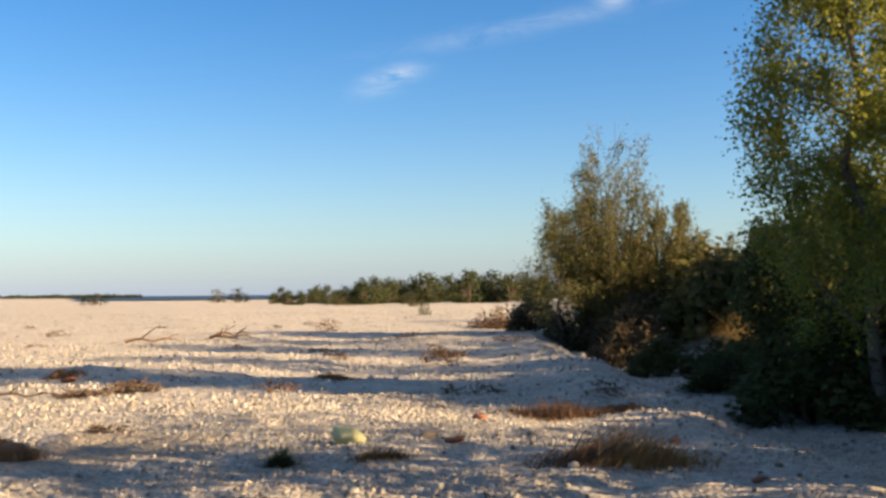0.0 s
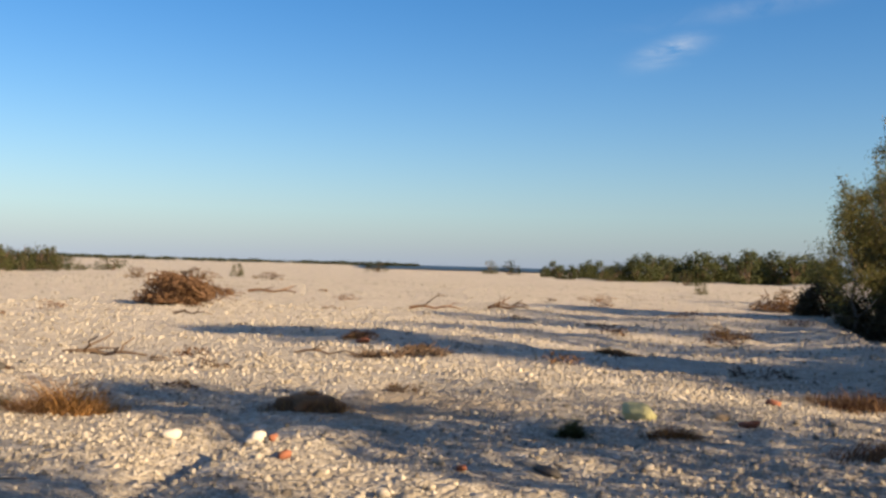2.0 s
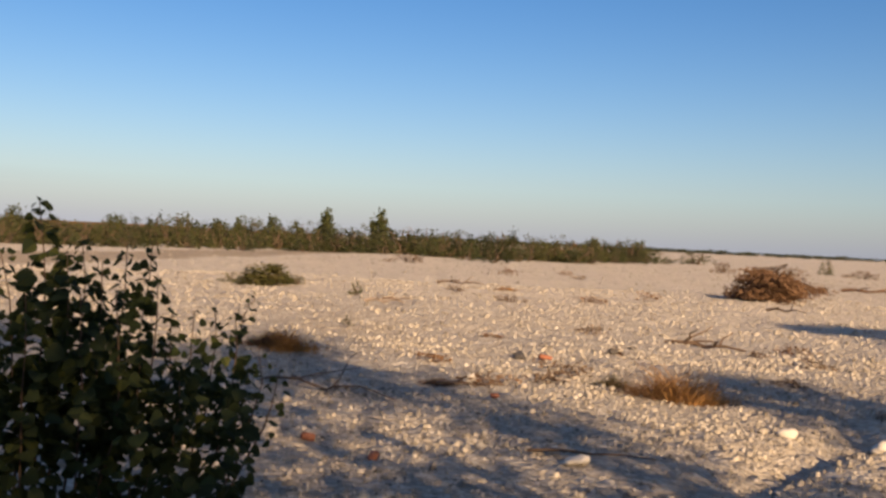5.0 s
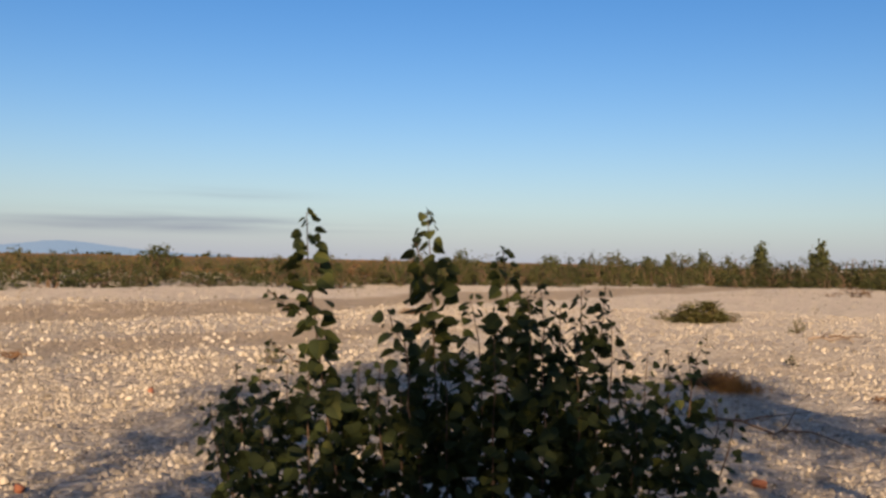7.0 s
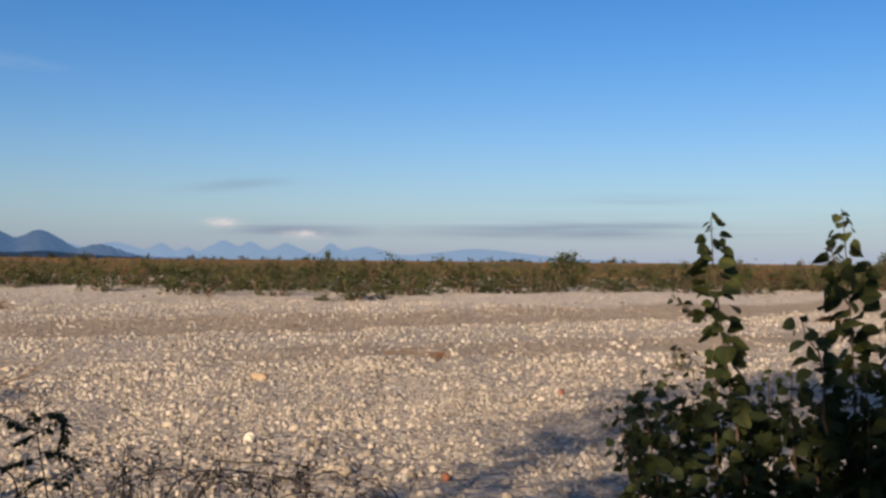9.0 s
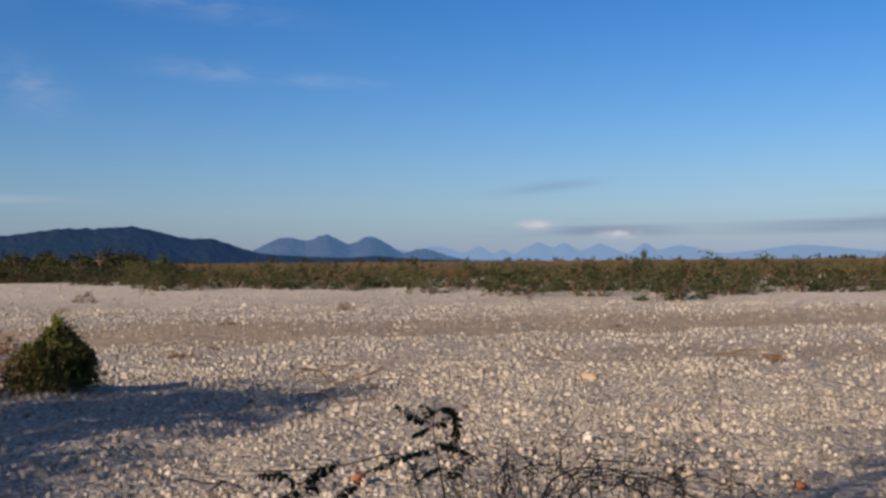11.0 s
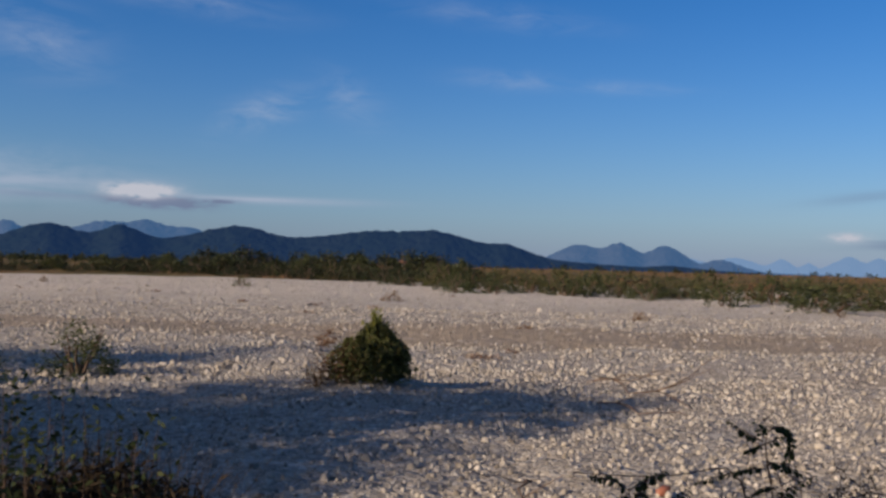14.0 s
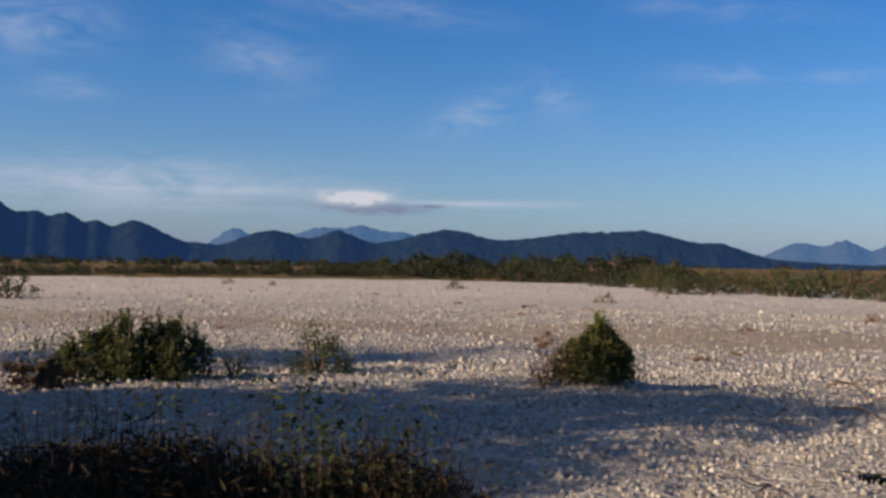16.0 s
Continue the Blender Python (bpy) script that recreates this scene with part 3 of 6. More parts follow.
def ridge(name, mat, radius, yaw0, yaw1, peaks, floor_el, seed, label, soft=2.0):
    """A mountain chain: summits of (heading, elevation, half width) with spurs and gullies running down towards us."""
    cols, rows = int((yaw1 - yaw0) * 10), 14
    yaw = np.linspace(yaw0, yaw1, cols)
    h = np.full(cols, floor_el)
    lift = np.zeros(cols)
    for y0, e, w in peaks:
        d = np.abs(yaw - y0) / w
        lift = lift + ((e - floor_el) * np.exp(-0.75 * d ** soft)) ** 5
    h = h + lift ** (1 / 5)
    fine = 0.02 * waves(yaw, yaw * 0, 3.4, seed) + 0.018 * waves(yaw, yaw * 0, 0.8, seed + 1) + 0.008 * waves(yaw, yaw * 0, 0.35, seed + 4)
    top = 1.6 + np.tan(np.radians(np.maximum(h, 0.05))) * radius
    crest = np.tan(np.radians(0.8 * fine * (0.4 + h))) * radius
    t = np.linspace(0, 1, rows)[:, None]
    gully = waves(yaw[None] * 60 + 130 * t, t * 260 + yaw[None] * 9, 330, seed + 2) + 0.5 * waves(yaw[None] * 60 - 80 * t, t * 300, 120, seed + 3)
    R = radius - (1 - t) * top[None] * 2.6 + gully * 13 * np.sin(np.pi * np.clip(t, 0.0, 1)) * (top / top.max())[None]
    Z = -4 + (top + 4)[None] * (t ** 1.15) + crest[None] * t ** 6
    a = np.radians(yaw)[None]
    v = np.stack([-np.sin(a) * R, np.cos(a) * R, Z + 0 * R], -1)
    back = np.stack([-np.sin(a[0]) * (radius + top * 1.2), np.cos(a[0]) * (radius + top * 1.2), 0 * top - 4], -1)[None]
    v = np.concatenate([v, back]).reshape(-1, 3)
    i, j = np.meshgrid(np.arange(rows), np.arange(cols - 1), indexing="ij")
    q = np.stack([i * cols + j + 1, (i + 1) * cols + j + 1, (i + 1) * cols + j, i * cols + j], -1).reshape(-1, 4)
    return tagged(new(name, mesh_np(name, v, q, mat, True)), label, "mountains", kind="structure")


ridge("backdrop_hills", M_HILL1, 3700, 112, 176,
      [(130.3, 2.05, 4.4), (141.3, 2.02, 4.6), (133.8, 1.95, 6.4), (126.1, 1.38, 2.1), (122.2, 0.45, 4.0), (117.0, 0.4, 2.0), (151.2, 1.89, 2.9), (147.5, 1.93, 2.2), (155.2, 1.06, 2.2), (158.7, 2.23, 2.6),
       (160.7, 2.12, 1.4), (162.3, 2.52, 1.8), (163.9, 2.61, 1.9), (166.1, 3.29, 2.3), (171.0, 3.0, 4.0)], 0.1, 21, "wooded hills along the plain, dark blue with painted haze", 1.5)
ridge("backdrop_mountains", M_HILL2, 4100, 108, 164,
      [(121.8, 1.49, 1.9), (119.6, 1.60, 1.6), (117.1, 1.49, 1.5), (114.1, 0.80, 1.3), (153.3, 1.92, 1.6), (148.4, 2.03, 3.0), (146.2, 2.19, 2.1), (144.1, 1.87, 2.7)], 0.1, 33, "blue mountains with bare summits, haze painted in", 1.8)
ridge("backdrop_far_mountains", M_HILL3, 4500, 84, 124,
      [(116.0, 0.9, 1.6), (113.3, 0.93, 1.7), (110.9, 0.91, 0.8), (109.5, 0.75, 0.6), (107.5, 1.13, 1.1), (106.0, 1.07, 0.9), (104.0, 0.97, 1.2), (101.5, 1.02, 0.7), (99.6, 0.84, 1.8), (93.0, 0.77, 3.6)], 0.08, 45, "distant mountain chain paled by painted haze", 1.5)

# ---- trees and shrubs ----


def crown_points(n, rng, rx, ry, z0, z1, clumps, spread):
    """Leaf places gathered in clumps through an uneven crown."""
    c = rng.normal(size=(clumps, 3))
    c /= np.linalg.norm(c, axis=1)[:, None]
    c *= rng.uniform(0.35, 1.0, clumps)[:, None] ** 0.5
    c[:, :2] *= (1 - 0.35 * np.clip(c[:, 2:3], 0, 1))
    w = rng.uniform(0.4, 1.6, clumps)
    k = rng.choice(clumps, n, p=w / w.sum())
    p = c[k] + rng.normal(0, spread, (n, 3))
    p[:, 2] = np.maximum(p[:, 2], -1.05)
    return np.stack([p[:, 0] * rx, p[:, 1] * ry, (z0 + z1) / 2 + p[:, 2] * (z1 - z0) / 2], 1)


def shrub_mesh(seed, mat, w=1.0, h=1.0, n=420, size=0.10, clumps=26, stretch=1.7, lift=0.0, stems=9, loose=0.13):
    rng = np.random.default_rng(seed)
    p = crown_points(n, rng, w * 0.5, w * 0.5, -0.62 * h, h, clumps, loose)
    p[:, 2] = np.abs(p[:, 2])
    fol = mesh_np("foliage", *leaves(p, size * rng.uniform(0.6, 1.3, n), rng, stretch, -lift), mat)
    st = []
    for i in range(stems):
        a = rng.uniform(0, 2 * np.pi)
        r = rng.uniform(0.1, 0.42) * w
        st.append(tube(wander((0.05 * w * math.cos(a), 0.05 * w * math.sin(a), -0.05), (r * math.cos(a), r * math.sin(a), h * rng.uniform(0.5, 0.95)), 5, 0.03 * w, rng),
                       np.linspace(0.014, 0.004, 5) * (0.6 + h), 4))
    return fol, mesh_np("branchwork", *join(st), M_TWIG)


def shrub(name, x, y, meshes, label, turn=0.0, scale=(1, 1, 1), group="", category="shrub", z=None):
    e = thing(name, x, y, label, category, z=z, turn=turn, group=group)
    e.scale = scale
    child("foliage", meshes[0], e)
    child("branchwork", meshes[1], e)
    return e


def make_tree(name, x, y, h, rx, base, n, leaf, mat, seed, label, limbs=9, trunk_r=0.09, lean=(0, 0), clumps=60, spread=0.13, stretch=1.3, twigs=0, group=""):
    """A tree: tapered trunk, limbs and a crown of many small leaves with gaps."""
    rng = np.random.default_rng(seed)
    e = thing(name, x, y, label, "tree", group=group)
    top = np.array([lean[0], lean[1], h * 0.96])
    path = wander((0, 0, -0.2), top, 9, 0.05 * rx + 0.02, rng)
    path[0, :2] = 0
    child("trunk", mesh_np("trunk", *tube(path, np.linspace(trunk_r, trunk_r * 0.12, 9), 8), M_BARK, True), e)
    tips = []
    for i in range(limbs):
        t = base / h + (0.92 - base / h) * (i + 0.5) / limbs
        k = t * 8
        o = path[int(k)] * (1 - k % 1) + path[min(8, int(k) + 1)] * (k % 1)
        a = i * 2.4 + rng.uniform(-0.4, 0.4)
        reach = rx * (1.05 - 0.65 * t) * rng.uniform(0.7, 1.1)
        end = o + np.array([math.cos(a) * reach, math.sin(a) * reach, reach * rng.uniform(0.5, 1.1)])
        end[2] = min(end[2], h)
        lp = wander(o, end, 6, 0.04 * reach, rng)
        r0 = trunk_r * 0.5 * (1.1 - t)
        pcs = [tube(lp, np.linspace(r0, r0 * 0.2, 6), 5)]
        for q in range(3 + twigs):
            s = lp[rng.integers(2, 6)]
            te = s + rng.normal(0, 0.28 * reach, 3) + np.array([0, 0, 0.22 * reach])
            pcs.append(tube(wander(s, te, 4, 0.03 * reach, rng), np.linspace(r0 * 0.3, r0 * 0.08, 4), 4))
            tips.append(te)
        tips.append(end)
        tips.append(lp[3])
        child("limb", mesh_np("limb", *join(pcs), M_BARK, True), e)
    tips = np.array(tips)
    n1 = int(n * 0.55)
    k = rng.integers(0, len(tips), n1)
    p1 = tips[k] + rng.normal(0, spread * rx, (n1, 3))
    p2 = crown_points(n - n1, rng, rx, rx, base, h, clumps, spread)
    p2[:, :2] += (p2[:, 2:3] / h) * np.array(lean)[None]
    p = np.concatenate([p1, p2])
    p[:, 2] = np.maximum(p[:, 2], 0.15)
    child("crown", mesh_np("crown", *leaves(p, leaf * rng.uniform(0.6, 1.3, n), rng, stretch), mat), e)
    return e


# the wooded bank on the sunny side: what the walk sees of it at its start
make_tree("poplar_tree", 7.25, 15.7, 8.7, 1.85, 0.9, 66000, 0.050, M_POPLAR, 11, "tall green poplar with sunlit yellow-green upper leaves", 16, 0.13, (-0.5, 0.1), 120, 0.085, twigs=3)
def make_willow(x, y, h, w, stems, per, leaf, mat, seed, label, bare=0.25):
    """A many-stemmed willow: thin upright stems that fan out, twigs along them, narrow leaves, the tips half bare."""
    rng = np.random.default_rng(seed)
    e = thing("willow_tree", x, y, label, "tree")
    places = []
    for i in range(stems):
        a = i * 2.4 + rng.uniform(-0.3, 0.3)
        u = math.sqrt((i + 0.5) / stems)
        top = h * (1 - 0.42 * u ** 2) * rng.uniform(0.86, 1.04)
        reach = w * 0.5 * u * rng.uniform(0.8, 1.1)
        t = np.linspace(0, 1, 8)
        bow = reach * (1.25 * t - 0.25 * t ** 3)
        path = np.stack([np.cos(a) * bow, np.sin(a) * bow, -0.1 + top * t], 1) + rng.normal(0, 0.04, (8, 3)) * t[:, None]
        pcs = [tube(path, np.linspace(0.045, 0.006, 8), 5)]
        for q in range(11):
            k = rng.uniform(1.2, 6.9)
            o = path[int(k)] * (1 - k % 1) + path[int(k) + 1] * (k % 1)
            b = a + rng.normal(0, 1.1)
            ln = rng.uniform(0.35, 0.9) * (1.25 - k / 8) * w * 0.42
            en = o + np.array([math.cos(b) * ln * 0.6, math.sin(b) * ln * 0.6, ln])
            tw = wander(o, en, 4, 0.03, rng)
            pcs.append(tube(tw, np.linspace(0.012, 0.004, 4), 3))
            n = int(per * rng.uniform(0.5, 1.3) * (1 if k < 8 * (1 - bare) else 0.35))
            s = rng.random(n)[:, None]
            places.append(tw[0] * (1 - s) + tw[3] * s + rng.normal(0, 0.10, (n, 3)))
        n = int(per * 5)
        s = 0.12 + 0.8 * rng.random(n) ** 1.3
        j = np.clip((s * 7).astype(int), 0, 6)
        f = (s * 7 - j)[:, None]
        places.append(path[j] * (1 - f) + path[j + 1] * f + rng.normal(0, 0.16, (n, 3)))
        child("stem", mesh_np("stem", *join(pcs), M_BARK, True), e)
    places.append(crown_points(int(stems * per * 4), rng, w * 0.47, w * 0.47, -0.1 * h, 0.62 * h, 70, 0.12))
    p = np.concatenate(places)
    p[:, 2] = np.abs(p[:, 2])
    child("crown", mesh_np("crown", *leaves(p, leaf * rng.uniform(0.6, 1.3, len(p)), rng, 2.8), mat), e)
    return e


make_willow(6.65, 37.0, 8.3, 5.4, 38, 70, 0.044, M_WILLOW, 12, "feathery half-bare willow with olive-brown leaves")
make_willow(9.1, 37.0, 5.2, 4.6, 22, 110, 0.046, M_WILLOW, 14, "low spreading willow with olive leaves", 0.1)
make_tree("willow_tree", 4.5, 35.4, 4.9, 1.1, 0.4, 9000, 0.04, M_WILLOW, 13, "slim willow with pale yellow-green leaves", 9, 0.06, (-0.1, 0), 40, 0.14, 2.4, 3)
make_tree("willow_tree", 5.9, 38.6, 6.4, 1.2, 1.2, 9000, 0.055, M_GREEN, 15, "dense green willow beside the feathery one", 9, 0.07, (0.0, 0), 46, 0.14, 1.8, 2)
make_tree("young_tree", 7.3, 19.8, 3.2, 0.85, 0.4, 9000, 0.07, M_SCRUB_DARK, 16, "small dark green tree among the bank's shrubs", 9, 0.06, (-0.5, 0), 40, 0.15)
make_tree("young_tree", 12.4, 31.5, 3.9, 1.8, 0.4, 8000, 0.07, M_GREEN, 17, "leafy young tree in shade on the wooded bank", 9, 0.07, (0, 0), 50, 0.15)

dark = [shrub_mesh(100 + i, M_SCRUB_DARK, 1.0, 1.0, 2700, 0.045, 60, 2.2, 0.3) for i in range(3)]
dark_wood = [shrub_mesh(104 + i, M_SCRUB_DARK, 1.0, 1.0, 1300, 0.075, 44) for i in range(3)]
brown = [shrub_mesh(107 + i, M_BRUSH, 1.0, 1.0, 3000, 0.03, 50, 4.0, 0.8) for i in range(2)]
silver = shrub_mesh(110, M_SILVER, 1.0, 1.0, 2600, 0.05, 44, 2.6)
olive = [shrub_mesh(112 + i, M_WILLOW, 1.0, 1.0, 2200, 0.055, 44, 2.2) for i in range(2)]
green = [shrub_mesh(116 + i, M_GREEN, 1.0, 1.0, 2200, 0.055, 40) for i in range(2)]
BANK = [(6.6, 16.8, 2.6, 1.6, dark[0]), (9.0, 17.4, 2.6, 3.0, dark[1]), (8.0, 18.0, 2.6, 2.3, dark[2]), (9.6, 23.5, 3.0, 2.8, dark[0]), (5.8, 24.6, 1.8, 0.9, dark[1]),
        (9.8, 17.5, 3.0, 3.0, dark[2]), (5.8, 28.8, 2.2, 1.2, brown[0]), (6.4, 32.0, 2.6, 1.7, brown[1]), (5.2, 35.6, 2.4, 1.6, brown[0]), (7.6, 34.5, 3.0, 1.9, brown[0]), (9.2, 33.0, 3.0, 2.6, olive[1]),
        (4.0, 40.0, 2.4, 1.4, brown[1]), (6.9, 36.0, 3.0, 2.2, dark[2]), (10.4, 20.6, 2.8, 2.6, dark[1]), (11.5, 23.4, 3.4, 3.4, dark[0]),
        (7.5, 16.8, 2.0, 2.2, dark[2]), (8.3, 16.4, 2.4, 3.0, dark[0]), (9.1, 15.9, 2.4, 3.0, dark[1]), (7.9, 20.6, 2.6, 3.4, dark[0]), (11.2, 33.5, 4.4, 3.0, olive[1]),
        (9.6, 36.5, 4.0, 3.2, olive[0]), (13.5, 41.0, 6.0, 3.6, dark[0]), (7.4, 40.5, 4.0, 3.2, dark[1]), (10.6, 30.6, 2.6, 2.6, dark[2]), (10.8, 27.9, 2.2, 3.4, dark[1]), (6.3, 21.0, 1.8, 0.75, dark[0]), (7.2, 24.2, 2.2, 0.95, dark[2]), (6.6, 18.4, 1.5, 0.7, olive[1])]
for i, (x, y, w, h, m) in enumerate(BANK):
    shrub("bank_shrub", x, y, m, "dry brown brush at the foot of the willows" if m in brown else "dense dark green shrub in shade on the wooded bank", i * 77, (w, w, h), "shrubs on the bank")
shrub("silver_shrub", 9.0, 16.4, silver, "grey-green willow shrub with narrow leaves on the bank", 20, (2.4, 2.4, 2.9), "shrubs on the bank")

treelet = []
for i in range(3):
    r9 = np.random.default_rng(260 + i)
    pt = crown_points(1400, r9, 0.5, 0.5, -0.25, 1.0, 46, 0.13)
    pt[:, 2] = np.abs(pt[:, 2])
    treelet.append((mesh_np('foliage', *leaves(pt, 0.051 * r9.uniform(0.6, 1.3, 1400), r9, 1.6), M_BELT), dark[0][1]))

# unseen trees along the bank, behind the walk, whose shade lies on the gravel
make_tree("unseen_shade_tree", 6.6, 1.2, 7.2, 2.5, 0.6, 8200, 0.12, M_GREEN, 21, "leafy bank tree standing against the low sun", 12, 0.12, (0, 0), 70, 0.13, group="bank trees")
make_tree("unseen_shade_tree", 6.6, -2.3, 9.2, 2.0, 0.6, 8000, 0.12, M_GREEN, 28, "tall bank tree standing against the low sun", 12, 0.12, (0, 0), 70, 0.13, group="bank trees")
make_tree("unseen_shade_tree", 6.6, -4.7, 8.1, 1.05, 5.0, 560, 0.12, M_GREEN, 39, "slender thin-leaved bank tree against the low sun", 8, 0.09, (0, 0), 26, 0.13, group="bank trees")
# most of the following are added only to cast or deepen shade
make_tree("unseen_shade_tree", 3.5, -3.5, 4.3, 1.1, 0.5, 4500, 0.10, M_GREEN, 30, "slim young tree added to shade the seedling", 8, 0.06, (0, 0), 40, 0.14, group="bank trees")
make_tree("unseen_shade_tree", 9.4, 9.6, 2.9, 1.5, 0.3, 6000, 0.12, M_GREEN, 29, "low tree added for shade beside the dry channel", 9, 0.08, (0, 0), 50, 0.14, group="bank trees")
make_tree("unseen_shade_tree", 12.0, 7.0, 5.6, 2.5, 1.5, 2700, 0.12, M_GREEN, 32, "thin-leaved tree added for dappled shade", 10, 0.09, (0, 0), 50, 0.14, group="bank trees")
make_tree("unseen_shade_tree", 12.6, 11.6, 5.4, 2.2, 1.5, 1300, 0.12, M_GREEN, 33, "thin-leaved tree added for dappled shade", 10, 0.09, (0, 0), 50, 0.14, group="bank trees")
make_tree("unseen_shade_tree", 6.8, 6.2, 6.5, 1.6, 1.6, 3900, 0.12, M_GREEN, 22, "slender bank tree standing against the low sun", 9, 0.08, (0, 0), 44, 0.14, group="bank trees")
make_tree("unseen_shade_tree", 6.4, -9.9, 4.3, 2.0, 0.5, 5000, 0.12, M_GREEN, 34, "round low tree added to widen the shade", 10, 0.10, (0, 0), 60, 0.13, group="bank trees")
make_tree("unseen_shade_tree", 6.6, -12.9, 5.8, 2.4, 0.5, 9000, 0.12, M_GREEN, 23, "round bank tree standing against the low sun", 10, 0.10, (0, 0), 60, 0.13, group="bank trees")
make_tree("unseen_shade_tree", 14.0, 13.2, 7.4, 2.4, 0.6, 9000, 0.13, M_GREEN, 24, "tall unseen tree added for shade farther back", 10, 0.12, (0, 0), 60, 0.13, group="bank trees")
make_tree("unseen_shade_tree", 12.6, 24.2, 9.0, 2.2, 0.6, 9000, 0.13, M_GREEN, 25, "tall unseen tree added for shade farther back", 10, 0.12, (0, 0), 60, 0.13, group="bank trees")
make_tree("unseen_shade_tree", 14.5, 32.0, 3.8, 2.6, 0.6, 9000, 0.13, M_GREEN, 26, "tall unseen tree added for shade farther back", 10, 0.12, (0, 0), 60, 0.13, group="bank trees")
make_tree("unseen_shade_tree", 2.4, -10.6, 5.6, 1.5, 0.4, 5200, 0.12, M_GREEN, 35, "dense young tree added to deepen the shade", 10, 0.09, (0, 0), 60, 0.14, group="bank trees")
make_tree("unseen_shade_tree", 1.6, -12.8, 3.0, 1.5, 0.2, 6000, 0.12, M_GREEN, 36, "low dense tree added to deepen the shade", 9, 0.08, (0, 0), 50, 0.14, group="bank trees")
make_tree("unseen_shade_tree", 12.5, 18.5, 8.5, 2.2, 1.0, 5200, 0.12, M_GREEN, 37, "tall thin-leaved tree added for bands of shade", 12, 0.11, (0, 0), 60, 0.14, group="bank trees")
make_tree("unseen_shade_tree", 15.8, 28.0, 10.0, 2.6, 1.0, 5200, 0.13, M_GREEN, 38, "tall thin-leaved tree added for bands of shade", 12, 0.12, (0, 0), 60, 0.14, group="bank trees")
make_tree("unseen_shade_tree", 4.6, -20.0, 6.0, 2.6, 0.5, 8000, 0.13, M_GREEN, 27, "round bank tree standing against the low sun", 10, 0.10, (0, 0), 60, 0.13, group="bank trees")
# unseen shrubs added to close the shade below these crowns
for i, (x, y, w, h) in enumerate([(5.0, 2.6, 2.4, 2.2), (5.2, -0.6, 2.6, 2.4), (4.2, -10.0, 2.6, 2.0), (4.4, -12.4, 2.6, 2.2), (1.7, -4.3, 2.3, 2.2), (6.4, 8.2, 2.8, 2.8), (8.8, 11.0, 3.0, 2.6), (7.5, -2.5, 2.4, 1.8)]):
    shrub("bank_shrub", x, y, green[i % 2], "green shrub added below the unseen trees for shade", i * 50, (w, w, h), "shrubs on the bank")

# unseen wood added behind the bank to block bright low sky near the sun
for i in range(20):
    y9 = -46 + 5.2 * i
    r9 = np.random.default_rng(280 + i)
    shrub("unseen_shade_tree", 27 + r9.uniform(-3, 5), y9, treelet[i % 3], "tall unseen tree added to block low sky", i * 53, (r9.uniform(7, 9), r9.uniform(7, 9), r9.uniform(8.5, 11) * (0.5 if 13 <= i <= 16 else 1.0)), "bank trees", "tree")
# shrubs out of view, added to block more of that low sky
for i in range(14):
    r9 = np.random.default_rng(310 + i)
    shrub("bank_shrub", 10.5 + r9.uniform(-1, 2), -26 + 3.0 * i, dark_wood[i % 3], "dense dark green shrub in shade on the wooded bank", i * 91, (3.6, 3.6, r9.uniform(2.6, 3.4)), "shrubs on the bank")

# ---- scrub across the flats ----
scrub = [shrub_mesh(200 + i, M_SCRUB, 1.0, 1.0, 700, 0.038, 50, 1.9, 0.3, 5, 0.085) for i in range(5)]
front = [shrub_mesh(230 + i, M_BELT, 1.0, 1.0, 700, 0.038, 46, 1.9, 0.4, 5, 0.085) for i in range(3)]
scrub_d = [shrub_mesh(210 + i, M_THICKET, 1.0, 1.0, 650, 0.04, 40, 1.9, 0.3, 5, 0.085) for i in range(4)]
rusty = [shrub_mesh(220 + i, M_SCRUB_RUST, 1.0, 1.0, 600, 0.036, 40, 2.2, 0.3, 5, 0.085) for i in range(3)]
EDGE_YAW = [36, 40, 45, 50, 55, 60, 70, 78, 85, 92, 97, 100, 104, 108, 112, 116, 122, 129, 134, 140, 149, 160, 170]
EDGE_D = [118, 96, 84, 95, 90, 83, 70, 63, 60, 54, 50, 48, 50, 51, 54, 60, 66, 68, 100, 112, 122, 116, 110]
rng = np.random.default_rng(31)
GROUPED = "scrub along the gravel's edge"
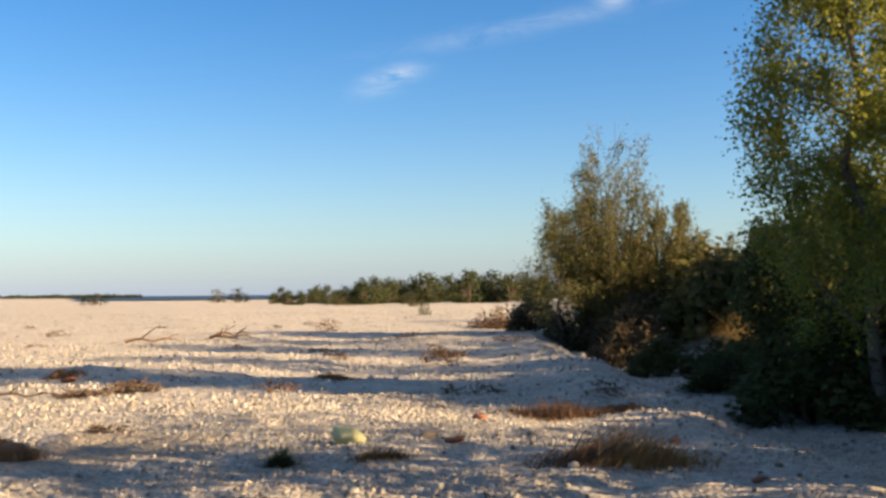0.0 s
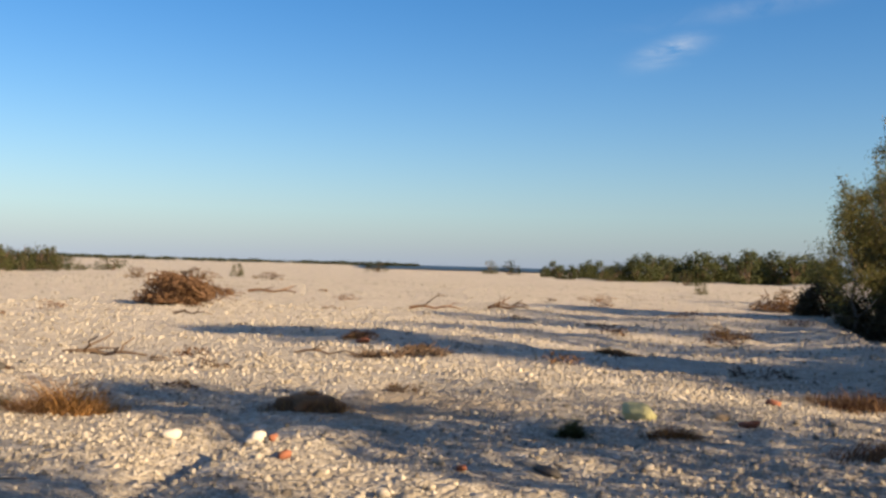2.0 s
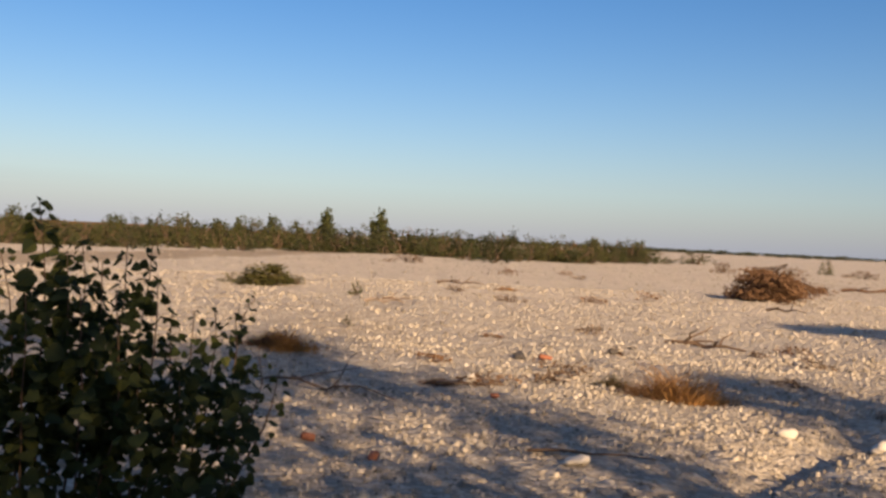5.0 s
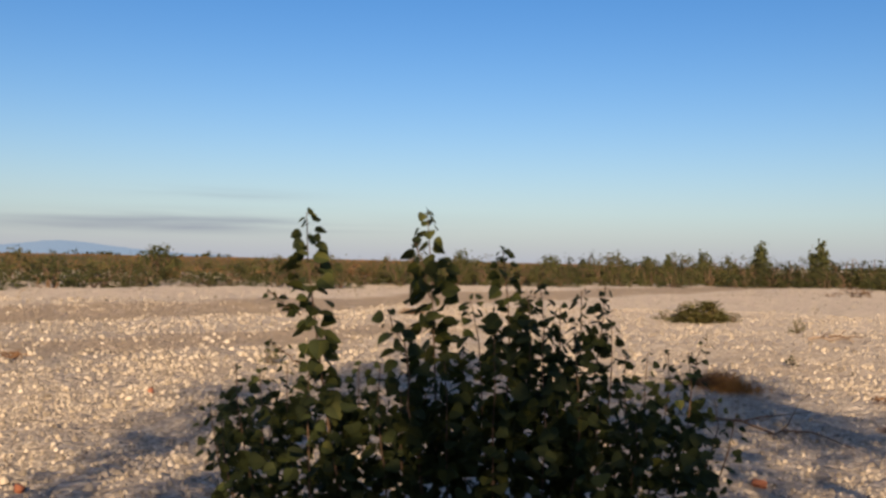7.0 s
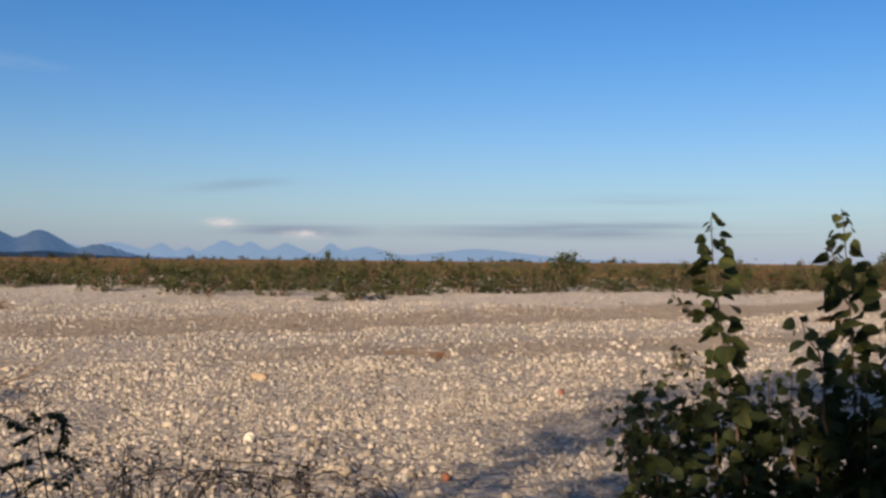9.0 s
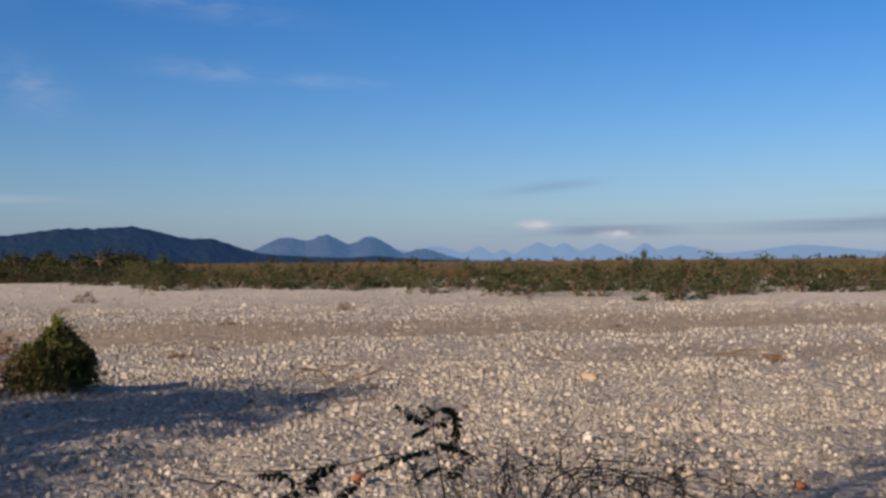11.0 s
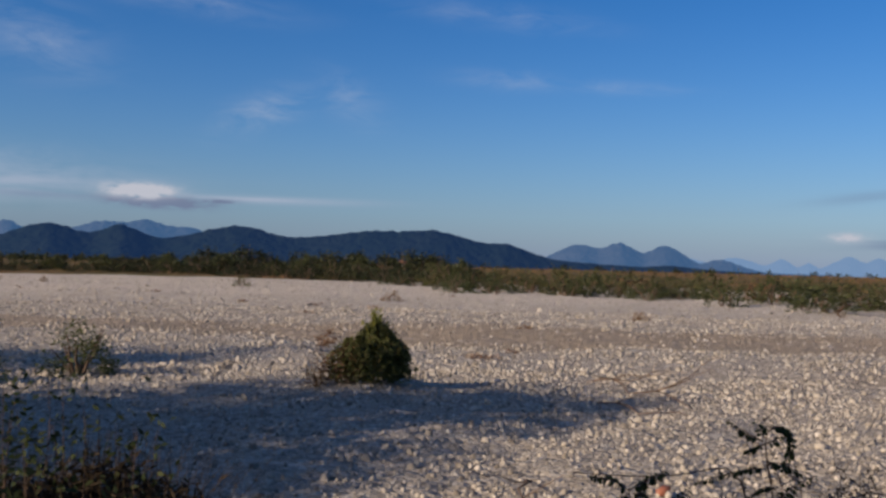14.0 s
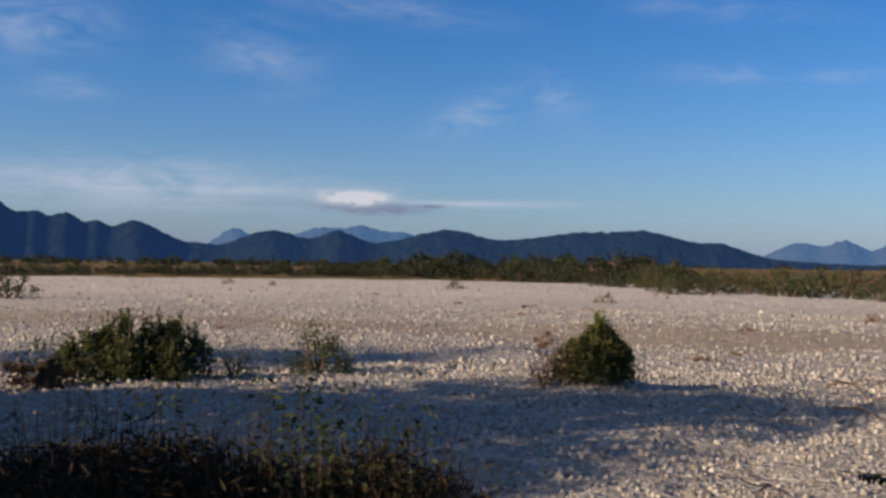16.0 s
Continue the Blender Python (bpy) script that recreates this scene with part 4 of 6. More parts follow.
for row, gap in ((-1, 3.4), (0, 1.7), (1, 1.5)):
    yaw = 36.5
    while yaw < 168:
        edge = np.interp(yaw, EDGE_YAW, EDGE_D)
        d = edge + (rng.uniform(-6.0, -2.5) if row < 0 else rng.uniform(-2.0, 4.0) if row == 0 else rng.uniform(5, 13))
        w = rng.uniform(1.6, 3.4) * (1 + 0.2 * row)
        h = rng.uniform(0.8, 1.65) * (1 + 0.18 * row)
        if row < 0:
            w, h = rng.uniform(1.5, 3.2), rng.uniform(0.7, 1.15)
        w *= 1.25 - 0.1 * step(72, 64, yaw)
        if yaw > 133:
            h *= 1.2 - 0.4 * step(142, 150, yaw)
            w *= 1.2
        elif 92 < yaw < 131:
            h *= 1.22
        elif yaw < 80:
            h *= 1.3 + 0.3 * step(70, 60, yaw)
            w *= 1 + 0.35 * step(60, 54, yaw)
        m = scrub_d[rng.integers(4)] if (yaw > 131 and rng.random() < 0.9) or rng.random() < 0.2 else scrub[rng.integers(5)]
        if row == 0 and 94 < yaw < 131 and rng.random() < 0.6:
            m = front[rng.integers(3)]
        if row < 0:
            m = front[rng.integers(3)] if yaw < 136 else scrub_d[rng.integers(4)]
        elif row == 1 and yaw < 131 and rng.random() < 0.16:
            m = rusty[rng.integers(3)]
            h *= 0.8
        x, y = at(yaw + rng.uniform(-0.4, 0.4), d)
        shrub("scrub_bush", x, y, m, "rust-brown scrub bush behind the gravel's edge" if m in rusty else "rounded olive-green scrub bush at the gravel's edge" if m in scrub + front else "dark green scrub bush at the gravel's edge", rng.uniform(0, 360), (w, w, h), GROUPED)
        yaw += gap * (0.6 if yaw < 70 and row >= 0 else 1.0) * rng.uniform(0.7, 1.4) * 62 / edge

pcs, pcs_dark = [], []
for i in range(560):
    yaw = rng.uniform(37, 170)
    d = np.interp(yaw, EDGE_YAW, EDGE_D) + 10 + 75 * rng.random() ** 1.4
    w, h = rng.uniform(2.6, 5.5), rng.uniform(1.15, 1.8) * (1.0 if yaw < 131 else 1.15)
    x, y = at(yaw, d)
    n = 100
    p = crown_points(n, rng, w * 0.5, w * 0.5, -0.6 * h, h, 18, 0.16)
    p[:, 2] = np.abs(p[:, 2])
    (pcs_dark if yaw > 131 or rng.random() < (0.5 if yaw > 92 else 0.2) else pcs).append(leaves(p + np.array([x, y, gz1(x, y)]), 0.135 * rng.uniform(0.6, 1.3, n), rng, 1.7))
far_scrub = new("scrub_thicket", mesh_np("scrub_thicket", *join(pcs), M_SCRUB))
tagged(far_scrub, "olive-green thicket of scrub behind the gravel flats", "scrub", kind="stuff")
far_dark = new("scrub_thicket", mesh_np("scrub_thicket", *join(pcs_dark), M_THICKET))
tagged(far_dark, "darker green bushes scattered through the thicket", "scrub", kind="stuff")

# dry grass and low heath plants on the rise behind
n = 17000
yaw, d = rng.uniform(56, 140, n), 105 + 190 * rng.random(n) ** 1.3
p = np.stack([-np.sin(np.radians(yaw)) * d, np.cos(np.radians(yaw)) * d, step(80, 130, d) * (0.2 + 1.42 * step(118, 190, d) * step(54, 64, yaw) * (1 - 0.75 * step(133, 146, yaw)))], 1)
tufts = new("dry_grass", mesh_np("dry_grass", *leaves(p, 0.3, rng, 1.6), M_SCRUB_RUST))
tagged(tufts, "orange-brown dry grass and heath on the rise", "grass", kind="stuff")

# thin far woods at the foot of the sky
pcs = []
for y0, y1, dist, hh, cnt in ((17, 52, 900, 2.0, 420), (132, 172, 330, 1.7, 190), (84, 133, 520, 2.3, 110)):
    for i in range(cnt):
        yw, dd = rng.uniform(y0, y1), dist * rng.uniform(0.85, 1.3)
        x, y = at(yw, dd)
        h = hh * rng.uniform(0.6, 1.4)
        p = crown_points({17: 40, 132: 80, 84: 80}[y0], rng, h * rng.uniform(0.6, 1.6) * (1 if y0 > 60 else 3.2), h * 0.8, 0, h + (1.0 if y0 > 60 else 0.6), {17: 8, 132: 16, 84: 12}[y0], 0.2)
        pcs.append(leaves(p + np.array([x, y, 0.1]), {17: 1.1, 132: 0.55, 84: 0.6}[y0], rng, 1.3))
woods = new("far_woods", mesh_np("far_woods", *join(pcs), M_THICKET))
tagged(woods, "thin dark line of far woods", "woods", kind="stuff")

# small trees standing out of the scrub
SMALL = [(51.5, 118, 4.8, 2.8), (54.5, 118, 4.2, 2.6), (57.6, 116, 3.2, 2.6), (59.4, 118, 3.0, 2.0), (60.6, 112, 2.4, 3.0), (66.0, 96, 2.3, 3.2), (71.0, 84, 2.5, 3.0), (101.6, 96, 2.5, 1.4), (88.0, 78, 2.3, 3.4),
         (128.8, 92, 2.3, 2.4), (134.5, 116, 2.7, 3.6), (137.5, 118, 2.6, 3.8), (148.5, 126, 2.0, 3.6), (145.0, 128, 2.5, 4.4), (142.0, 124, 2.6, 4.0), (151.0, 128, 1.8, 3.4)]
for i, (yaw, d, h, w) in enumerate(SMALL):
    x, y = at(yaw, d)
    shrub("small_tree", x, y, dark_wood[i % 3] if i < 5 else treelet[i % 3], "small bushy green tree rising out of the scrub", i * 61, (w, w, h), "trees in the scrub", "tree")

# the dark row of trees between the flats and the hills
row_tree = []
for i in range(3):
    r9 = np.random.default_rng(270 + i)
    pt = crown_points(750, r9, 0.5, 0.5, -0.3, 1.0, 34, 0.14)
    pt[:, 2] = np.abs(pt[:, 2])
    row_tree.append((mesh_np("foliage", *leaves(pt, 0.062 * r9.uniform(0.6, 1.3, 750), r9, 1.6), M_THICKET), dark[0][1]))
r9 = np.random.default_rng(275)
for i in range(52):
    yaw = 127.5 + 32.5 * (i + r9.uniform(-0.5, 0.5)) / 51
    x, y = at(yaw, r9.uniform(120, 150))
    h = r9.uniform(2.2, 3.9) * (1 - 0.64 * step(141, 151, yaw)) * (1 - 0.3 * step(131, 127, yaw))
    shrub("row_tree", x, y, row_tree[i % 3], "dark green leafy tree in the row before the hills", i * 71, (h * r9.uniform(1.1, 1.9), h * 1.3, h), "trees before the hills", "tree")

# belt of young trees across the flats, towards the sea
for i in range(38):
    yaw = 9.3 - 15.5 * (i + rng.uniform(-0.5, 0.5)) / 37
    x, y = at(yaw, rng.uniform(150, 190))
    h = (2.6 + 1.5 * step(9, -4, yaw)) * rng.uniform(0.6, 1.25) + 0.2
    shrub("young_tree", x, y, treelet[i % 3], "young green tree in the belt across the flats", i * 47, (h * rng.uniform(1.0, 1.7), h * 1.2, h), "young tree belt", "tree")

# single shrubs on the open gravel: heading, distance, width, height
LONE = [(19.1, 195, 6.0, 2.2, scrub_d[0]), (12.6, 235, 5.0, 3.6, scrub[1]), (11.5, 225, 6.2, 3.2, scrub_d[1]), (5.9, 145, 6.0, 1.7, scrub[0]), (1.6, 124, 3.6, 2.0, scrub[2]), (0.7, 76, 1.6, 1.1, scrub[3]),
        (9.0, 190, 5.0, 1.5, scrub_d[2]), (-3.4, 47, 2.6, 1.05, rusty[0]), (-0.5, 25.4, 0.8, 0.35, rusty[1]), (33.6, 124, 5.0, 1.7, scrub[0]), (44.9, 74, 3.0, 1.9, scrub_d[2]), (39.4, 92, 4.0, 2.2, scrub[2]),
        (42.0, 97, 5.0, 2.0, scrub[1]), (37.2, 105, 4.4, 0.9, scrub[4]), (35.2, 114, 2.0, 0.8, scrub[3]), (28.9, 80, 5.0, 0.9, rusty[0]), (26.8, 96, 2.0, 1.3, scrub[3]), (32.2, 82, 2.4, 1.1, rusty[2]),
        (25.0, 86, 3.6, 0.6, rusty[1]), (57.7, 31, 2.3, 0.62, olive[0]), (59.6, 31.5, 0.9, 0.35, scrub[2]), (56.0, 30.5, 0.8, 0.3, scrub[4]), (49.8, 62, 3.0, 0.5, rusty[1]), (154.1, 80, 1.6, 0.5, rusty[0]),
        (151.6, 69, 0.8, 0.35, rusty[1]), (141.2, 68, 1.7, 0.75, scrub[4]), (132.9, 46, 1.2, 0.55, rusty[0]), (118.9, 34, 0.7, 0.4, rusty[2]), (108.2, 43, 0.5, 0.35, rusty[1]), (165.6, 46, 3.6, 1.4, scrub[0]),
        (168.4, 44, 3.6, 1.5, scrub_d[0]), (81.8, 15.7, 0.42, 0.30, scrub[3]), (52.9, 17.6, 0.32, 0.18, scrub_d[1]), (52.6, 27, 0.5, 0.4, scrub[2]), (-4.6, 17.2, 0.36, 0.12, scrub_d[0]),
        (-14.0, 18.8, 0.5, 0.2, scrub_d[3])]
for i, (yaw, d, w, h, m) in enumerate(LONE):
    x, y = at(yaw, d)
    lab = "low rust-brown shrub on the open gravel" if m in rusty else "single olive-green shrub on the open gravel"
    shrub("gravel_shrub", x, y, m, lab, i * 83, (w, w * 0.8, h), "single shrubs on the gravel")


def bushy(n, rng, rx, h, lean=(0, 0), full=0.5):
    """Leaf places through a bush with steep sides that draws in to a tip above half its height."""
    t = rng.random(n) ** 0.85
    prof = np.where(t < full, 0.88 + 0.12 * np.sin(np.pi * t / full), 0.88 * (1 - np.clip((t - full) / (1 - full), 0, 1) ** 1.7) + 0.05)
    a = rng.uniform(0, 2 * np.pi, n)
    r = rx * prof * np.sqrt(rng.random(n)) * (1 + 0.10 * np.sin(a * 4 + t * 5) + 0.07 * np.sin(a * 9 - t * 3))
    return np.stack([np.cos(a) * r + lean[0] * t, np.sin(a) * r + lean[1] * t, 0.02 + t * h], 1) + rng.normal(0, 0.018, (n, 3))


def sprays(n, rng, rx, h, lean, full):
    """Leaf places along short shoots that stand out of a bush."""
    o = bushy(n, rng, rx, h, lean, full)
    d = o * np.array([1.0, 1.0, 0.35]) / rx + rng.normal(0, 0.35, (n, 3)) + np.array([0, 0, 0.75])
    d /= np.linalg.norm(d, axis=1)[:, None]
    ln = rng.uniform(0.08, 0.24, n)[:, None]
    return np.concatenate([o + d * ln * k / 9 + rng.normal(0, 0.012, (n, 3)) for k in range(10)])


# the cone-shaped green bush, the dense one with its stump, and the thin one between them
cone_m = shrub_mesh(301, M_GREEN, 1.0, 1.0, 3600, 0.035, 60, 1.8)
c = thing("cone_bush", -8.85, -8.95, "dense cone-shaped green bush on the gravel", "bush", turn=120)
rr = np.random.default_rng(302)
p = np.concatenate([bushy(4600, rr, 0.46, 0.72, (0.06, 0.0), 0.40) + np.array([0.06, 0, 0]), bushy(1600, rr, 0.26, 0.50, (0, 0), 0.5) + np.array([0.34, 0.05, 0]), bushy(1100, rr, 0.29, 0.50, (0.04, 0.0), 0.5) + np.array([-0.25, -0.1, 0]),
                    sprays(150, rr, 0.30, 0.56, (0.1, 0.0), 0.3) + np.array([0.06, 0, 0])])
p[:, 2] = np.clip(p[:, 2], 0.02, None)
child("foliage", mesh_np("foliage", *leaves(p, 0.026, rr, 2.6, -0.6), M_BUSH), c)
# lighter yellow-green on these upper shoots paints the bush's sunlit top
p = np.concatenate([sprays(70, rr, 0.22, 0.60, (0.0, 0.0), 0.3) + np.array([0.10, 0, 0.08]), sprays(16, rr, 0.06, 0.72, (0.0, 0.0), 0.5) + np.array([0.12, 0, 0.0])])
p[:, 2] = np.clip(p[:, 2], 0.02, None)
child("shoot_growth", mesh_np("shoot_growth", *leaves(p, 0.024, rr, 3.0, -0.9), M_POPLAR), c, "upper shoots with sunlit yellow-green painted in")
p = bushy(520, rr, 0.26, 0.42, (0.04, 0.0), 0.5) + np.array([-0.28, -0.16, 0])
tagged(child("dead_brush", mesh_np("dead_brush", *leaves(p, 0.022, rr, 3.0, -0.4), M_ROOT), c, "reddish-brown dead brush in the bush"), kind="stuff")
b = child("branchwork", cone_m[1], c)
b.scale = (0.9, 0.7, 0.62)
shrub("dead_shrub", -8.35, -9.25, shrub_mesh(304, M_SCRUB_RUST, 1.0, 1.0, 700, 0.03, 16, 2.2), "reddish dead shrub beside the cone-shaped bush", 10, (0.7, 0.55, 0.5))
dense = thing("dense_bush", -4.44, -12.95, "wide dense dark green bush on the gravel", "bush", turn=160)
r5 = np.random.default_rng(305)
tops = ((0.80, 0.05, 0.60), (0.58, 0.1, 0.86), (0.36, -0.05, 0.80), (0.14, 0.1, 0.74), (-0.06, -0.1, 0.90), (-0.28, 0.05, 0.76), (-0.50, 0.0, 0.66), (-0.70, 0.1, 0.50), (-0.1, -0.25, 0.5), (0.45, -0.3, 0.52))
p = np.concatenate([bushy(850, r5, r5.uniform(0.20, 0.30), h * 0.84, (r5.uniform(-0.1, 0.1), 0), 0.45) + np.array([cx, cy, 0]) for cx, cy, h in tops] + [bushy(130, r5, 0.36, 0.48, (-0.1, 0), 0.5) + np.array([-1.02, -0.1, 0])])
p += r5.normal(0, 0.025, p.shape)
p[:, 2] = np.clip(p[:, 2], 0.02, None)
child("foliage", mesh_np("foliage", *leaves(p, 0.028, r5, 2.6, -0.5), M_SCRUB_DARK), dense)
p = np.concatenate([sprays(34, r5, 0.26, h * 0.86, (0, 0), 0.4) + np.array([cx, cy, 0.02]) for cx, cy, h in tops])
p[:, 2] = np.clip(p[:, 2], 0.02, None)
child("shoot_growth", mesh_np("shoot_growth", *leaves(p, 0.026, r5, 3.0, -0.8), M_BUSH), dense, "lighter green leafy shoots")
child("branchwork", dark[1][1], dense)
shrub("thin_bush", -7.1, -12.7, shrub_mesh(306, M_SCRUB_DARK, 1.0, 1.0, 1500, 0.028, 60, 2.2, 0.6), "thin see-through bush with sparse leaves", 55, (1.75, 1.1, 0.70))
shrub("thin_bush", -5.65, -12.4, shrub_mesh(307, M_SCRUB_DARK, 1.0, 1.0, 500, 0.03, 40, 2.0, 0.6), "thin see-through bush with sparse leaves", 15, (0.8, 0.7, 0.52))

# ---- the poplar sapling close to the path ----


def poplar_leaf(seed):
    """A broad, pointed, slightly folded leaf with its stalk, of unit length, hanging from its origin."""
    r = np.random.default_rng(seed)
    half = [(0.0, 0.0), (0.04, 0.32), (0.18, 0.50), (0.40, 0.53), (0.66, 0.39), (0.86, 0.18), (1.0, 0.0)]
    v, f = [], []
    fold = r.uniform(0.08, 0.28)
    curl = r.uniform(-0.25, 0.25)
    for side in (1, -1):
        o = len(v)
        for t, w in half:
            v.append((0, t, curl * t * t))
            v.append((side * w, t - 0.06 * w, curl * t * t + fold * w))
        for i in range(len(half) - 1):
            q = [o + 2 * i, o + 2 * i + 1, o + 2 * i + 3, o + 2 * i + 2]
            f.append(q if side > 0 else q[::-1])
    return np.array(v, float), np.array(f)


LEAF_SHAPES = [poplar_leaf(i) for i in range(4)]
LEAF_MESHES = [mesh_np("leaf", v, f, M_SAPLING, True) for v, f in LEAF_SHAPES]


def leaf_pose(p, out, size, rng):
    d = Vector(out) + Vector((rng.normal(0, 0.45), rng.normal(0, 0.45), -0.75 + rng.normal(0, 0.35)))
    d.normalize()
    q = d.to_track_quat("Y", "Z")
    return Matrix.LocRotScale(p, q @ Euler((0, rng.uniform(-1.2, 1.2), 0)).to_quaternion(), (size,) * 3)


def make_sapling():
    """Many shoots that rise side by side out of one root, each with its own column of leaves."""
    rng = np.random.default_rng(77)
    bx, by = -4.0, 1.35
    e = thing("poplar_sapling", bx, by, "bushy young poplar with broad dark green leaves in shade", "sapling")
    base_z = gz1(bx, by)
    # heading, distance and height of the tip; heading and height where its leaves end; leaves, how far they stand off, their size
    shoots = [(80.1, 3.95, 1.78, 79.0, 0.98, 44, 0.05, 0.066), (73.3, 4.15, 1.81, 72.4, 0.70, 64, 0.075, 0.072), (69.0, 4.2, 1.66, 68.3, 0.69, 62, 0.065, 0.064), (82.2, 3.95, 1.47, 80.3, 1.38, 9, 0.03, 0.036),
              (82.0, 4.0, 1.28, 80.0, 1.18, 8, 0.03, 0.036), (74.0, 4.1, 1.70, 73.0, 1.45, 6, 0.03, 0.060), (75.4, 3.95, 1.41, 73.8, 1.05, 20, 0.05, 0.066), (70.8, 4.3, 1.46, 69.4, 0.67, 46, 0.08, 0.060),
              (66.8, 4.35, 1.51, 66.7, 0.67, 46, 0.075, 0.056), (64.5, 4.3, 1.49, 65.0, 0.69, 46, 0.07, 0.054), (63.2, 4.4, 1.51, 64.0, 0.80, 34, 0.05, 0.050), (67.5, 4.1, 1.47, 67.6, 0.70, 46, 0.08, 0.060),
              (65.7, 4.15, 1.43, 65.8, 0.70, 46, 0.08, 0.054), (62.8, 4.2, 1.36, 63.2, 0.72, 34, 0.06, 0.050), (62.0, 4.3, 1.22, 62.2, 0.60, 24, 0.06, 0.046), (60.8, 4.35, 1.23, 61.0, 0.60, 26, 0.06, 0.044),
              (59.7, 4.4, 1.24, 60.1, 0.60, 28, 0.07, 0.044), (58.6, 4.3, 1.24, 59.0, 0.55, 28, 0.06, 0.042), (57.6, 4.4, 1.31, 58.6, 1.10, 9, 0.03, 0.032), (57.2, 4.3, 1.06, 57.9, 0.55, 18, 0.06, 0.040),
              (56.0, 4.4, 0.99, 57.2, 0.60, 13, 0.06, 0.038), (83.8, 3.85, 1.19, 82.2, 0.55, 28, 0.08, 0.048), (82.5, 4.0, 1.17, 81.4, 0.50, 30, 0.08, 0.048), (85.2, 4.0, 1.04, 83.5, 0.50, 24, 0.07, 0.046),
              (84.5, 3.8, 1.01, 83.1, 0.50, 24, 0.07, 0.048), (81.0, 4.1, 1.18, 80.4, 0.50, 34, 0.08, 0.050), (79.8, 3.8, 1.18, 79.4, 0.50, 34, 0.07, 0.052), (77.0, 4.1, 1.19, 76.2, 0.50, 28, 0.07, 0.050),
              (75.8, 3.9, 1.20, 75.3, 0.50, 32, 0.08, 0.054), (77.8, 4.2, 1.05, 77.5, 0.50, 34, 0.08, 0.052), (74.6, 4.0, 1.08, 74.1, 0.50, 36, 0.09, 0.056), (73.7, 4.3, 1.07, 73.2, 0.50, 36, 0.09, 0.056),
              (72.2, 4.0, 1.23, 71.6, 0.50, 42, 0.09, 0.060), (71.1, 4.35, 1.22, 70.7, 0.50, 40, 0.09, 0.056), (69.4, 3.9, 1.31, 69.0, 0.50, 46, 0.09, 0.060), (64.9, 3.95, 1.33, 64.8, 0.50, 40, 0.08, 0.052),
              (66.7, 3.95, 1.32, 66.3, 0.50, 44, 0.09, 0.056), (63.5, 4.0, 1.05, 63.6, 0.45, 30, 0.09, 0.048), (61.4, 4.05, 0.98, 61.6, 0.45, 26, 0.08, 0.044), (81.8, 4.3, 0.95, 81.4, 0.45, 26, 0.08, 0.048)]
    singles, rest = 0, []
    for i, (yaw, d, top, low_yaw, low, n, off, size) in enumerate(shoots):
        x, y = at(yaw, d)
        tip = np.array([x - bx, y - by, top - base_z])
        x, y = at(low_yaw, d)
        bend = np.array([x - bx, y - by, low - base_z])
        foot = np.array([bend[0] * 0.55, bend[1] * 0.55, -0.05])
        side = top - low < 0.3
        if side:
            foot = bend
        t = np.linspace(0, 1, 10)[:, None]
        mid = bend * 1.5 - (foot + tip) * 0.25 if not side else (foot + tip) / 2 - np.array([0, 0, 0.02])
        path = foot * (1 - t) ** 2 + 2 * mid * t * (1 - t) + tip * t ** 2
        path[1:-1] += rng.normal(0, 0.008, (8, 3))
        child("stem", mesh_np("stem", *tube(path, np.linspace(0.009 if not side else 0.004, 0.002, 10), 5), M_TWIG, True), e)
        n = int(n * (1.75 if i < 3 else 1.3 if i < 7 else 1.75))
        for j in range(n):
            u = (j + rng.uniform(-0.4, 0.4)) / n
            zz = tip[2] - (tip[2] - bend[2]) * np.clip(u, 0, 1) ** 0.95
            o = np.array([np.interp(zz, path[:, 2], path[:, q]) for q in range(3)]) if not side else tip * (1 - u) + foot * u
            a = j * 2.4 + rng.uniform(-0.6, 0.6)
            out = np.array([math.cos(a), math.sin(a), 0.25])
            grow = min(1.0, 0.35 + 2.6 * max(u, 0))
            p = o + out * off * grow * rng.uniform(0.25, 1.1)
            m = leaf_pose(Vector(p), out, 1.04 * size * min(1.0, 0.5 + 2.2 * max(u, 0)) * rng.uniform(0.7, 1.2), rng)
            if i < 10 and singles < 280:
                lf = child("leaf", LEAF_MESHES[j % 4], e)
                lf.matrix_basis = m
                singles += 1
            else:
                v, f = LEAF_SHAPES[j % 4]
                mm = np.array(m)
                rest.append((v @ mm[:3, :3].T + mm[:3, 3], f))
    # lower leaves close to the ground
    for j in range(2900):
        yaw, d, zz = rng.uniform(57.5, 84.5), 4.1 + rng.normal(0, 0.22), 0.08 + 0.95 * rng.random() ** 0.9
        if zz > 0.6 and rng.random() < (0.25 if yaw > 70 else -0.1) + 0.55 * math.sin(yaw * 1.9 + zz * 9):
            continue
        x, y = at(yaw, d)
        mm = np.array(leaf_pose(Vector((x - bx, y - by, zz)), (rng.normal(), rng.normal(), 0.2), 0.056 * rng.uniform(0.7, 1.25), rng))
        v, f = LEAF_SHAPES[j % 4]
        rest.append((v @ mm[:3, :3].T + mm[:3, 3], f))
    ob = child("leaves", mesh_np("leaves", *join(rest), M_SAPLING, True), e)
    tagged(ob, kind="stuff")
    return e


make_sapling()

# ---- the feathery-leaved seedling and dry stalks close to the path ----


def curve_through(points, n):
    """n places spread evenly along a soft line through the points."""
    points = np.asarray(points, float)
    k = np.linspace(0, len(points) - 1, n)
    p = np.stack([np.interp(k, np.arange(len(points)), points[:, q]) for q in range(3)], 1)
    for _ in range(2):
        p[1:-1] = 0.5 * p[1:-1] + 0.25 * (p[:-2] + p[2:])
    return p


